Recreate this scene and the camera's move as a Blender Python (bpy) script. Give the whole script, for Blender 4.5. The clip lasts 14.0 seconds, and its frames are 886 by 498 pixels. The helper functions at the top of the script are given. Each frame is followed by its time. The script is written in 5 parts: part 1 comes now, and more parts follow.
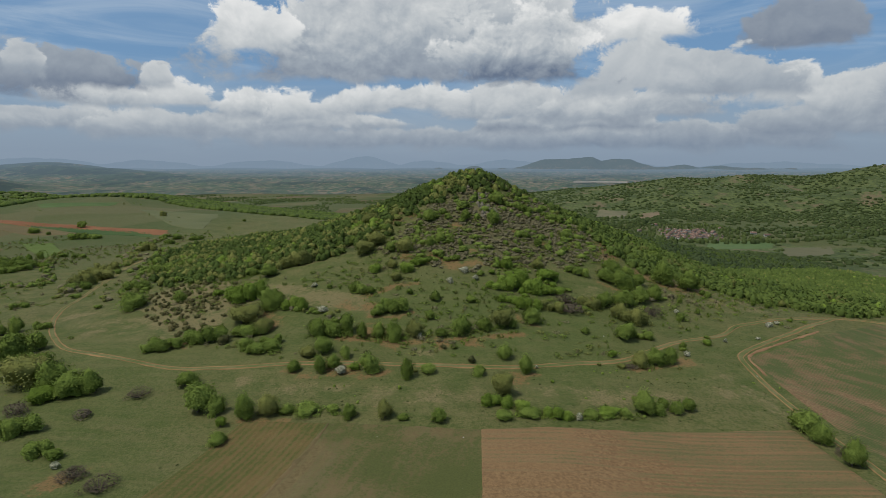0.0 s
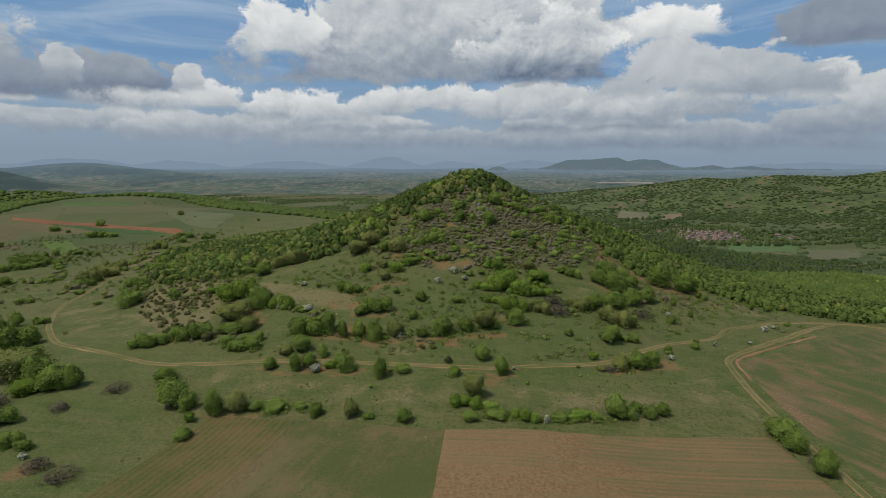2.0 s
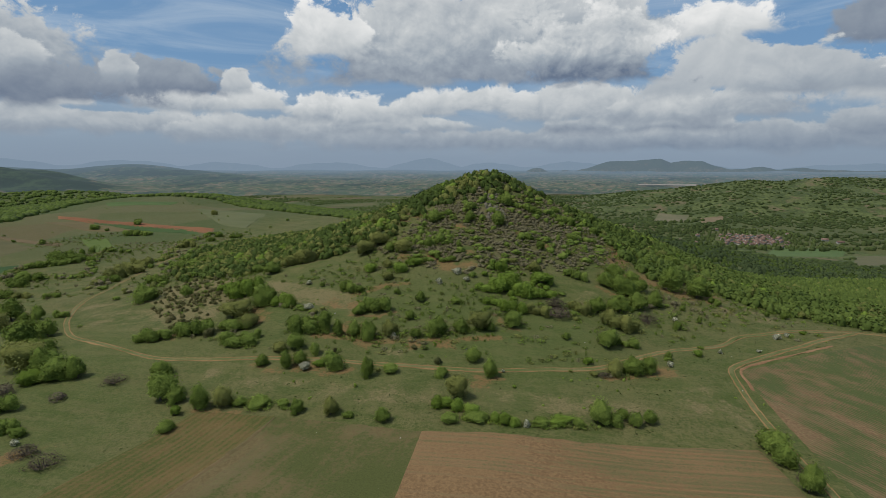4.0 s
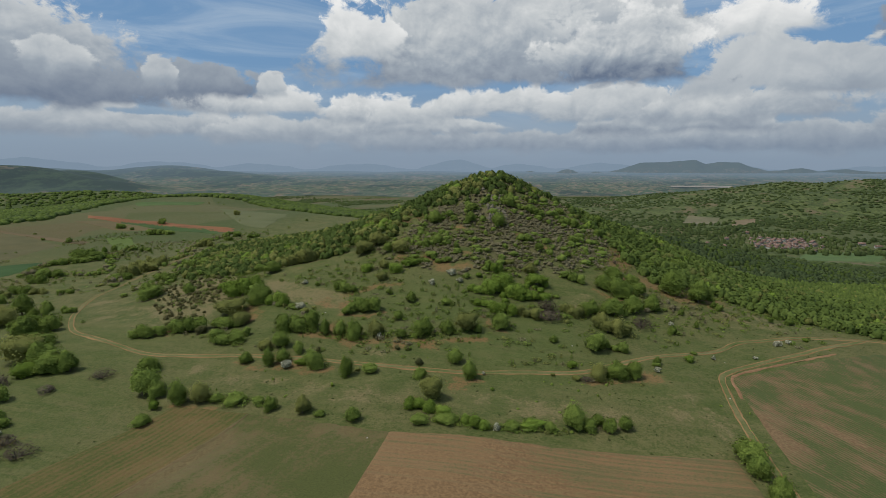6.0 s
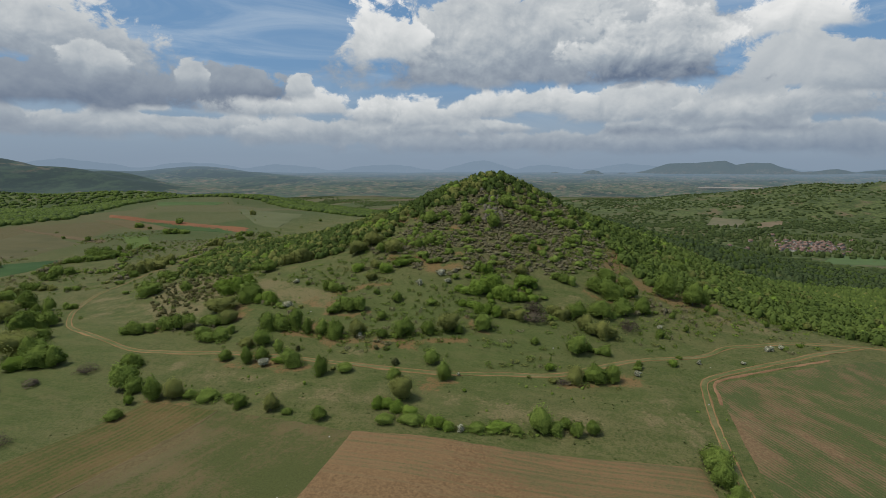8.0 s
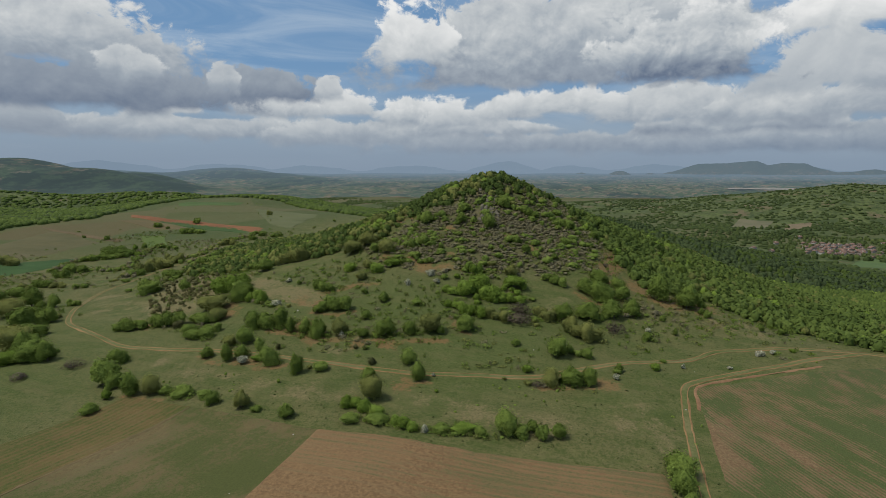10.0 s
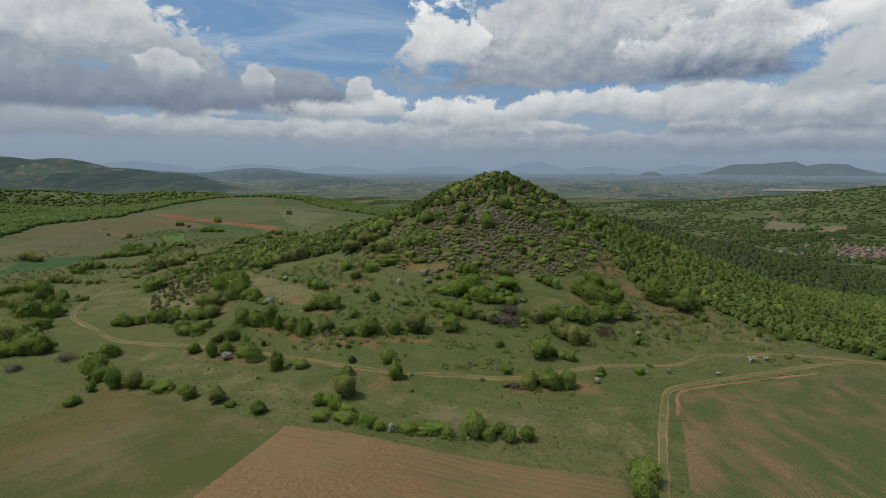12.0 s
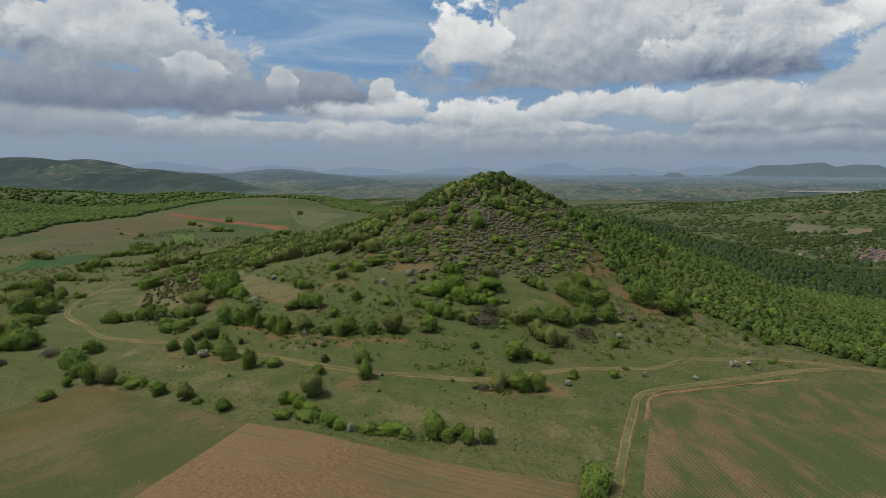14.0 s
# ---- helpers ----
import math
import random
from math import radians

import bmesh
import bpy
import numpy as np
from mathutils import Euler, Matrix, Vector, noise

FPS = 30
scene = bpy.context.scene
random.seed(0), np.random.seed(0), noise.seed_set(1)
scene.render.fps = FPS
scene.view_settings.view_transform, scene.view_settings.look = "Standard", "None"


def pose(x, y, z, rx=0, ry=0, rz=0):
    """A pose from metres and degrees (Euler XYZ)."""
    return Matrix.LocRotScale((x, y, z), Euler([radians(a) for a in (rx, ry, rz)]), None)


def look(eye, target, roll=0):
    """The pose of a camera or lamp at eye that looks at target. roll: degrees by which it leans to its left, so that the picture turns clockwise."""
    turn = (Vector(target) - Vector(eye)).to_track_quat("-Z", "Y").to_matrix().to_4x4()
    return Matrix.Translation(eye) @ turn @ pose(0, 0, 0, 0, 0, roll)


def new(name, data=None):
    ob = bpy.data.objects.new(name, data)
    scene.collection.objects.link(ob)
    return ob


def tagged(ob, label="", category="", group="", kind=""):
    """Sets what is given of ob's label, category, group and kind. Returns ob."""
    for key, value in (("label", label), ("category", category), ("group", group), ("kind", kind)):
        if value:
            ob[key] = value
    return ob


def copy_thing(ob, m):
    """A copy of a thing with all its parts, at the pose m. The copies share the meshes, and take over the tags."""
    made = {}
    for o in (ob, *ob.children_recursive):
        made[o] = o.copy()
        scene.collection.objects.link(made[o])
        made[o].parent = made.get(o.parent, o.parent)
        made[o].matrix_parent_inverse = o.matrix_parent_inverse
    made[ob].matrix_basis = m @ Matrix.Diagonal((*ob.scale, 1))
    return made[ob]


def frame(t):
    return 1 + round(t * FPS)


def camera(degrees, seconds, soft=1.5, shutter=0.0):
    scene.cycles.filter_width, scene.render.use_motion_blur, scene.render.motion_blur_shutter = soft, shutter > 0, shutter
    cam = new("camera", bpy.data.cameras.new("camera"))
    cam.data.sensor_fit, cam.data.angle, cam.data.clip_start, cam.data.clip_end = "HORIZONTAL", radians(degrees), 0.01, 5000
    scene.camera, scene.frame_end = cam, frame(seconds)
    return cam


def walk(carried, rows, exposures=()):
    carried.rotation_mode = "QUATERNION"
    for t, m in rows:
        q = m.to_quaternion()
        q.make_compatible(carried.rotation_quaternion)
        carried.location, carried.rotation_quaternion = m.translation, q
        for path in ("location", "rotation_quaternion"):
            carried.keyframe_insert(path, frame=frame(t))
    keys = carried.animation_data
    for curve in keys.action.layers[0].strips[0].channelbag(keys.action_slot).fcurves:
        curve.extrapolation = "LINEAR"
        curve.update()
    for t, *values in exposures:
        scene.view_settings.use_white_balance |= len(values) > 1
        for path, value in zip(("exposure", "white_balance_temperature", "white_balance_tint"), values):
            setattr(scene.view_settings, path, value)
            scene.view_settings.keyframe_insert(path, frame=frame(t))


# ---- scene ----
cam = camera(76.4, 14.0, 0.9)
METRES, EYE, TILT, LEAN, TURN = 100.0, 65.0, -8.6, 0.0, 0.0
ROWS = [
    (0.0, 0.0, 0.0, 0.0, 0.0, 0.0, -0.0),
    (0.5, 0.0356, 0.0015, -0.0006, 0.16, 0.03, -0.02),
    (1.0, 0.0702, 0.003, -0.0015, 0.49, 0.05, -0.07),
    (1.5, 0.1057, 0.0046, -0.0027, 1.47, 0.07, -0.21),
    (2.0, 0.1407, 0.0073, -0.0026, 2.51, 0.05, -0.39),
    (2.5, 0.1764, 0.0105, -0.003, 3.55, 0.09, -0.54),
    (3.0, 0.2119, 0.0146, -0.0031, 4.56, 0.12, -0.7),
    (5.5, 0.3889, 0.0436, -0.0018, 8.97, 0.2, -1.37),
    (6.0, 0.4237, 0.0507, -0.0015, 9.61, 0.22, -1.48),
    (6.5, 0.4586, 0.0583, -0.0011, 10.25, 0.23, -1.58),
    (7.0, 0.4936, 0.0663, -0.0006, 10.91, 0.23, -1.66),
    (7.5, 0.528, 0.0745, 0.0002, 11.55, 0.23, -1.78),
    (8.0, 0.563, 0.0832, 0.0003, 12.2, 0.24, -1.86),
    (10.5, 0.7359, 0.1323, 0.0034, 15.51, 0.23, -2.26),
    (11.0, 0.7698, 0.1431, 0.004, 16.16, 0.22, -2.37),
    (11.5, 0.8033, 0.1544, 0.0046, 16.89, 0.2, -2.5),
    (12.0, 0.8369, 0.1663, 0.0053, 17.81, 0.17, -2.65),
    (12.5, 0.8705, 0.1789, 0.0062, 18.67, 0.15, -2.78),
    (13.0, 0.9038, 0.1918, 0.0072, 19.23, 0.14, -2.85),
    (13.5, 0.9368, 0.205, 0.0083, 19.71, 0.15, -2.94),
    (14.0, 0.97, 0.2187, 0.0093, 19.99, 0.16, -2.98),
]
walk(cam, [(t, pose(0, 0, EYE, TILT, LEAN, TURN) @ pose(METRES * x, METRES * y, METRES * z, 90 + pitch, roll, yaw)) for t, x, y, z, yaw, pitch, roll in ROWS])


# ---- world and sun ----
SUN_HIGH, SUN_FROM = 60.0, -122.0  # degrees above the horizon; compass degrees from +y towards +x
world = bpy.data.worlds.new("sky")
scene.world = world
world.use_nodes = True
WN, WL = world.node_tree.nodes, world.node_tree.links
WN.clear()


def sums(tree, op, a, b=None, c=None, clamp=False):
    """A math node; a, b, c are sockets or numbers."""
    n = tree.nodes.new("ShaderNodeMath")
    n.operation, n.use_clamp = op, clamp
    for k, v in enumerate((a, b, c)):
        if v is None:
            continue
        if isinstance(v, (int, float)):
            n.inputs[k].default_value = v
        else:
            tree.links.new(v, n.inputs[k])
    return n.outputs[0]


def step(tree, v, lo, hi, a=0.0, b=1.0):
    n = tree.nodes.new("ShaderNodeMapRange")
    n.interpolation_type = "SMOOTHSTEP"
    tree.links.new(v, n.inputs[0])
    for k, value in zip((1, 2, 3, 4), (lo, hi, a, b)):
        n.inputs[k].default_value = value
    return n.outputs[0]


def blend(tree, f, a, b, kind="MIX"):
    """Mixes two colours; f, a, b are sockets or values."""
    n = tree.nodes.new("ShaderNodeMix")
    n.data_type, n.blend_type = "RGBA", kind
    for k, v in ((0, f), (6, a), (7, b)):
        if isinstance(v, (int, float)):
            n.inputs[k].default_value = v
        elif isinstance(v, tuple):
            n.inputs[k].default_value = (*v, 1)
        else:
            tree.links.new(v, n.inputs[k])
    return n.outputs[2]


def grain(tree, vector, scale, detail=4, rough=0.55, dims="3D", distort=0.0):
    n = tree.nodes.new("ShaderNodeTexNoise")
    n.noise_dimensions = dims
    if vector is not None:
        tree.links.new(vector, n.inputs["Vector"])
    n.inputs["Scale"].default_value, n.inputs["Detail"].default_value = scale, detail
    n.inputs["Roughness"].default_value, n.inputs["Distortion"].default_value = rough, distort
    return n.outputs[0]


# clouds, far ones first: degrees right of +y, degrees up at the base, half width, height, tone at the base and at the top
FAR_BANKS = [(5.0, 1.7, 27.2, 2.2, 0.50, 0.68), (-37.8, 2.8, 19.0, 2.2, 0.53, 0.70), (-21.5, 2.5, 14.0, 2.7, 0.56, 0.74), (19.0, 1.5, 16.5, 2.7, 0.47, 0.68), (-10.0, 3.3, 9.0, 1.6, 0.55, 0.76), (12.0, 3.4, 10.0, 1.5, 0.50, 0.74),
             (40.0, 2.4, 16.0, 3.2, 0.50, 0.66), (-62.0, 3.0, 16.0, 2.6, 0.50, 0.62)]
ROW_CLOUDS = [(-18.6, 4.3, 4.6, 2.6, 0.60, 0.82), (-13.0, 3.9, 4.2, 3.0, 0.62, 0.80), (-8.0, 4.7, 4.0, 2.4, 0.62, 0.83), (-24.7, 5.0, 4.3, 2.4, 0.65, 0.80), (-31.5, 4.9, 4.5, 2.4, 0.59, 0.82), (-40.0, 4.8, 3.5, 1.2, 0.61, 0.75),
              (-2.6, 5.1, 7.1, 2.9, 0.63, 0.82), (6.4, 4.4, 7.5, 3.8, 0.59, 0.78), (15.9, 4.1, 5.7, 3.1, 0.55, 0.75), (22.0, 4.3, 4.2, 3.4, 0.55, 0.75),
              (30.6, 5.2, 3.7, 3.9, 0.65, 0.80), (35.8, 3.6, 4.1, 4.4, 0.59, 0.78), (44.0, 4.0, 8.0, 6.0, 0.55, 0.76)]
HEAP_CLOUDS = [(18.2, 6.6, 6.6, 4.8, 0.65, 0.73), (18.9, 11.1, 6.6, 2.8, 0.73, 0.88), (31.1, 9.5, 4.5, 5.4, 0.44, 0.55), (-47.4, 5.3, 14.6, 3.8, 0.42, 0.55),
               (-56.6, 9.3, 3.9, 4.5, 0.52, 0.72), (-47.6, 8.6, 10.3, 5.9, 0.55, 0.77), (-43.1, 7.9, 2.5, 2.5, 0.55, 0.75), (-31.2, 6.6, 4.2, 2.9, 0.43, 0.58), (26.5, 6.0, 6.0, 4.0, 0.56, 0.70)]
NEAR_CLOUDS = [(-35.8, 7.3, 1.3, 2.0, 0.55, 0.70), (-26.2, 6.9, 1.4, 1.6, 0.62, 0.75), (3.6, 10.8, 11.1, 7.1, 0.58, 0.77),
               (-5.9, 7.9, 14.6, 9.5, 0.52, 0.77), (7.3, 7.8, 8.4, 6.2, 0.42, 0.80), (-17.5, 10.2, 4.1, 5.2, 0.69, 0.86), (-70.0, 8.0, 10.0, 12.0, 0.50, 0.80),
               (55.0, 9.0, 10.0, 9.0, 0.50, 0.78)]
WT = world.node_tree
coord = WN.new("ShaderNodeTexCoord")
parts = WN.new("ShaderNodeSeparateXYZ")
WL.new(coord.outputs["Generated"], parts.inputs[0])
side = sums(WT, "MULTIPLY", sums(WT, "ARCTAN2", parts.outputs[0], parts.outputs[1]), 57.2958)
up = sums(WT, "MULTIPLY", sums(WT, "ARCSINE", parts.outputs[2]), 57.2958)
place = WN.new("ShaderNodeCombineXYZ")
WL.new(side, place.inputs[0]), WL.new(up, place.inputs[1])


def moved(vector, shift, scale=(1, 1, 1)):
    n = WN.new("ShaderNodeMapping")
    n.inputs["Location"].default_value, n.inputs["Scale"].default_value = shift, scale
    WL.new(vector, n.inputs[0])
    return n.outputs[0]


def billow(shift, detail=5.0):
    """Heaped lumps at several sizes, about 0 in the middle."""
    at = moved(place.outputs[0], shift, (1, 1.25, 1))
    n = WN.new("ShaderNodeTexVoronoi")
    n.feature, n.voronoi_dimensions, n.normalize = "SMOOTH_F1", "2D", True
    n.inputs["Scale"].default_value, n.inputs["Detail"].default_value = 0.26, detail
    n.inputs["Smoothness"].default_value, n.inputs["Roughness"].default_value = 0.6, 0.62
    n.inputs["Lacunarity"].default_value = 2.3
    warp = WN.new("ShaderNodeTexNoise")
    warp.noise_dimensions = "2D"
    warp.inputs["Scale"].default_value, warp.inputs["Detail"].default_value = 0.30, 6
    WL.new(at, warp.inputs["Vector"])
    bend = WN.new("ShaderNodeVectorMath")
    bend.operation = "MULTIPLY_ADD"
    bend.inputs[1].default_value = (4.0, 4.0, 0)
    WL.new(warp.outputs["Color"], bend.inputs[0]), WL.new(at, bend.inputs[2])
    WL.new(bend.outputs[0], n.inputs["Vector"])
    soft = grain(WT, at, 0.22, detail + 2, 0.60, "2D", 0.3)
    return sums(WT, "MULTIPLY_ADD", sums(WT, "SUBTRACT", 0.42, n.outputs[0]), 1.5, sums(WT, "MULTIPLY", sums(WT, "SUBTRACT", soft, 0.5), 1.7))


LUMPS = billow((0, 0, 0))
LIT = sums(WT, "SUBTRACT", billow((0, 0, 0), 2.5), billow((0.5, -1.0, 0), 2.5))  # lumps that face the sun, high on the viewer's left
BROAD = sums(WT, "SUBTRACT", grain(WT, moved(place.outputs[0], (7, 3, 0), (1, 1.5, 1)), 0.16, 4, 0.55, "2D", 0.4), 0.5)


def cumulus_group():
    """One flat-based heap laid over the sky behind it."""
    g = bpy.data.node_groups.new("cumulus", "ShaderNodeTree")
    for name in ("Side", "Up", "Lumps", "Lit", "Broad", "A", "Base", "W", "H", "Low", "High", "Crisp"):
        g.interface.new_socket(name, in_out="INPUT", socket_type="NodeSocketFloat")
    g.interface.new_socket("Behind", in_out="INPUT", socket_type="NodeSocketColor")
    g.interface.new_socket("Sky", in_out="OUTPUT", socket_type="NodeSocketColor")
    inn, out_ = g.nodes.new("NodeGroupInput"), g.nodes.new("NodeGroupOutput")
    get = {k.name: k for k in inn.outputs}
    u = sums(g, "DIVIDE", sums(g, "SUBTRACT", get["Side"], get["A"]), get["W"])
    rise = sums(g, "SUBTRACT", get["Up"], get["Base"])
    v = sums(g, "DIVIDE", rise, get["H"])
    over = sums(g, "MAXIMUM", v, 0.0)
    r = sums(g, "SQRT", sums(g, "MULTIPLY_ADD", u, u, sums(g, "MULTIPLY", over, over)))
    rough = sums(g, "MULTIPLY", get["Lumps"], get["Crisp"])
    dome = sums(g, "MULTIPLY_ADD", sums(g, "SUBTRACT", 1.0, r), 1.7, sums(g, "MULTIPLY_ADD", rough, 1.0, sums(g, "MULTIPLY", get["Broad"], 1.6)))
    floor_ = sums(g, "MULTIPLY_ADD", rise, 0.85, sums(g, "MULTIPLY_ADD", get["Lumps"], 0.40, sums(g, "MULTIPLY_ADD", get["Broad"], 1.6, 0.35)))
    d = sums(g, "SMOOTH_MIN", dome, floor_, 0.25)
    edge = step(g, v, 0.0, 0.5, 0.80, 0.30)
    cover = sums(g, "DIVIDE", d, edge, clamp=True)
    cover = sums(g, "MULTIPLY", cover, sums(g, "MULTIPLY", cover, sums(g, "SUBTRACT", 3.0, sums(g, "MULTIPLY", cover, 2.0))))
    rim = sums(g, "MULTIPLY", step(g, dome, 0.1, 0.75, 0.28, 0.0), step(g, v, 0.15, 0.6))
    t = sums(g, "MULTIPLY_ADD", step(g, v, -0.05, 0.62), 0.70, rim)
    t = sums(g, "ADD", t, sums(g, "MULTIPLY_ADD", get["Lit"], 0.55, sums(g, "MULTIPLY", get["Broad"], 0.5)))
    tone = sums(g, "MULTIPLY_ADD", t, sums(g, "SUBTRACT", get["High"], get["Low"]), get["Low"])
    ramp_ = g.nodes.new("ShaderNodeValToRGB")
    for k, (pos, c) in enumerate(((0.38, (1.10, 1.45, 2.10)), (0.60, (2.75, 3.15, 3.60)), (0.75, (4.6, 4.85, 5.0)), (0.92, (7.3, 7.3, 7.2)))):
        el = ramp_.color_ramp.elements[k] if k < 2 else ramp_.color_ramp.elements.new(pos)
        el.position, el.color = pos, (*c, 1)
    g.links.new(tone, ramp_.inputs[0])
    g.links.new(blend(g, cover, get["Behind"], ramp_.outputs[0]), out_.inputs[0])
    return g


CUMULUS = cumulus_group()
sky = WN.new("ShaderNodeTexSky")
sky.sky_type, sky.sun_disc = "NISHITA", False
sky.sun_elevation, sky.sun_rotation = radians(SUN_HIGH), radians(SUN_FROM)
sky.air_density, sky.dust_density, sky.ozone_density = 1.0, 1.0, 2.0
wisp_at = WN.new("ShaderNodeMapping")
wisp_at.inputs["Scale"].default_value, wisp_at.inputs["Rotation"].default_value = (0.05, 0.30, 0), (0, 0, 0.22)
WL.new(place.outputs[0], wisp_at.inputs[0])
wisp = step(WT, grain(WT, wisp_at.outputs[0], 1.0, 6, 0.6, "2D", 0.6), 0.38, 0.8, 0.0, 0.5)
seen_sky = blend(WT, wisp, blend(WT, 0.8, sky.outputs[0], (1.05, 2.15, 3.75)), (4.2, 4.9, 5.6))
# the rest of the sky overhead and behind: broken cloud of the same kind
overhead = sums(WT, "MULTIPLY", step(WT, grain(WT, coord.outputs["Generated"], 3.2, 6, 0.55), 0.40, 0.60), step(WT, up, 16.0, 24.0))
seen_sky = blend(WT, overhead, seen_sky, (4.6, 4.9, 5.1))
seen_sky = blend(WT, step(WT, up, 2.0, 10.0, 0.75, 0.0), seen_sky, (2.35, 2.9, 3.5))  # thin veil behind the low clouds
for clouds, crisp in ((FAR_BANKS, 0.7), (ROW_CLOUDS, 1.0), (HEAP_CLOUDS, 1.0), (NEAR_CLOUDS, 1.0)):
    for values in clouds:
        n = WN.new("ShaderNodeGroup")
        n.node_tree = CUMULUS
        for k, socket in enumerate((side, up, LUMPS, LIT, BROAD)):
            WL.new(socket, n.inputs[k])
        for k, value in enumerate((*values, crisp)):
            n.inputs[5 + k].default_value = value
        WL.new(seen_sky, n.inputs[12])
        seen_sky = n.outputs[0]
hazy = blend(WT, step(WT, up, -0.8, 4.4, 0.97, 0.0), seen_sky, (1.90, 2.45, 3.15))
ground_far = WN.new("ShaderNodeBackground")
WL.new(hazy, ground_far.inputs[0])
ground_far.inputs[1].default_value = 0.080
out = WN.new("ShaderNodeOutputWorld")
WL.new(ground_far.outputs[0], out.inputs[0])

sun = new("sun", bpy.data.lights.new("sun", "SUN"))
sun.data.energy, sun.data.angle, sun.data.color = 1.9, radians(8), (1.0, 0.965, 0.90)
a, e = radians(SUN_FROM), radians(SUN_HIGH)
sun.matrix_world = look((300 * math.sin(a) * math.cos(e), 300 * math.cos(a) * math.cos(e), 300 * math.sin(e)), (0, 0, 0))
scene.view_settings.exposure = 0.60

# ---- materials ----
def blank(name):
    m = bpy.data.materials.new(name)
    m.use_nodes = True
    t = m.node_tree
    b = t.nodes["Principled BSDF"]
    b.inputs["Roughness"].default_value = 0.9
    b.inputs["Specular IOR Level"].default_value = 0.15
    return m, t, b


def world_place(t, scale=(1, 1, 1), turn=0.0):
    g = t.nodes.new("ShaderNodeNewGeometry")
    mp = t.nodes.new("ShaderNodeMapping")
    mp.inputs["Rotation"].default_value = (0, 0, turn)
    t.links.new(g.outputs["Position"], mp.inputs[0])
    sized = t.nodes.new("ShaderNodeVectorMath")
    sized.operation = "MULTIPLY"
    sized.inputs[1].default_value = scale
    t.links.new(mp.outputs[0], sized.inputs[0])
    return sized.outputs[0]


def relief(t, b, h, strength, distance):
    n = t.nodes.new("ShaderNodeBump")
    n.inputs["Strength"].default_value, n.inputs["Distance"].default_value = strength, distance
    t.links.new(h, n.inputs["Height"])
    t.links.new(n.outputs[0], b.inputs["Normal"])


def leaf_material(name, dark, mid, light, through_light=0.3, white=0.0, patch_scale=0.11, tuft_scale=1.5):
    m, t, b = blank(name)
    geo = t.nodes.new("ShaderNodeNewGeometry")
    info = t.nodes.new("ShaderNodeObjectInfo")
    at = world_place(t)
    patch = grain(t, at, patch_scale, 4, 0.62)
    v = sums(t, "MULTIPLY_ADD", sums(t, "SUBTRACT", patch, 0.5), 1.7, sums(t, "MULTIPLY", geo.outputs["Random Per Island"], 0.40))
    v = sums(t, "ADD", v, sums(t, "MULTIPLY", info.outputs["Random"], 0.55), clamp=True)
    speck = grain(t, at, 2.4, 3, 0.75)
    col = blend(t, step(t, v, 0.15, 0.55), dark, mid)
    col = blend(t, step(t, v, 0.55, 1.0), col, light)
    col = blend(t, step(t, speck, 0.50, 0.64, 0.0, 0.5), col, tuple(c * 0.85 for c in dark))
    col = blend(t, step(t, speck, 0.30, 0.44, 0.55, 0.0), col, light)
    if white:
        col = blend(t, step(t, grain(t, at, 4.0, 2, 0.6), 0.56 - white * 0.3, 0.62 - white * 0.3, 0.0, 0.9), col, (0.60, 0.57, 0.42))
    t.links.new(col, b.inputs["Base Color"])
    b.inputs["Roughness"].default_value = 0.75
    b.inputs["Specular IOR Level"].default_value = 0.04
    relief(t, b, grain(t, at, tuft_scale, 3, 0.7), 0.6, 0.45 / tuft_scale)
    tr = t.nodes.new("ShaderNodeBsdfTranslucent")
    t.links.new(col, tr.inputs[0])
    mixed = t.nodes.new("ShaderNodeMixShader")
    mixed.inputs[0].default_value = through_light
    t.links.new(b.outputs[0], mixed.inputs[1]), t.links.new(tr.outputs[0], mixed.inputs[2])
    t.links.new(mixed.outputs[0], t.nodes["Material Output"].inputs[0])
    return m


OAK = leaf_material("oak_leaves", (0.094, 0.132, 0.025), (0.135, 0.184, 0.037), (0.184, 0.240, 0.051), 0.18)
BUDDING = leaf_material("budding_leaves", (0.119, 0.132, 0.038), (0.162, 0.173, 0.048), (0.207, 0.213, 0.062), 0.18)
BRIGHT = leaf_material("young_leaves", (0.101, 0.150, 0.022), (0.144, 0.211, 0.034), (0.202, 0.270, 0.048), 0.18)
TWIG = leaf_material("bare_twigs", (0.153, 0.135, 0.074), (0.182, 0.162, 0.091), (0.215, 0.191, 0.110), 0.15)
BARE_TWIG = leaf_material("shrub_twigs", (0.070, 0.056, 0.038), (0.100, 0.080, 0.056), (0.136, 0.110, 0.078), 0.15)
BLOSSOM = leaf_material("blossom", (0.12, 0.14, 0.07), (0.17, 0.18, 0.11), (0.22, 0.22, 0.15), 0.10, 0.14)
JUNIPER = leaf_material("juniper_needles", (0.065, 0.072, 0.027), (0.093, 0.092, 0.036), (0.122, 0.108, 0.045), 0.18)
WOOD = leaf_material("forest_leaves", (0.055, 0.081, 0.020), (0.083, 0.118, 0.027), (0.121, 0.161, 0.037), 0.18, 0.0, 0.055)
FAR_WOOD = leaf_material("far_leaves", (0.052, 0.072, 0.025), (0.075, 0.101, 0.033), (0.107, 0.138, 0.042), 0.18, 0.0, 0.010)
# forest leaves in darker, bluer colours that stand in for cloud shade and haze
SHADED_WOOD = leaf_material("shaded_forest_leaves", (0.052, 0.074, 0.030), (0.072, 0.098, 0.038), (0.096, 0.124, 0.048), 0.18, 0.0, 0.03)


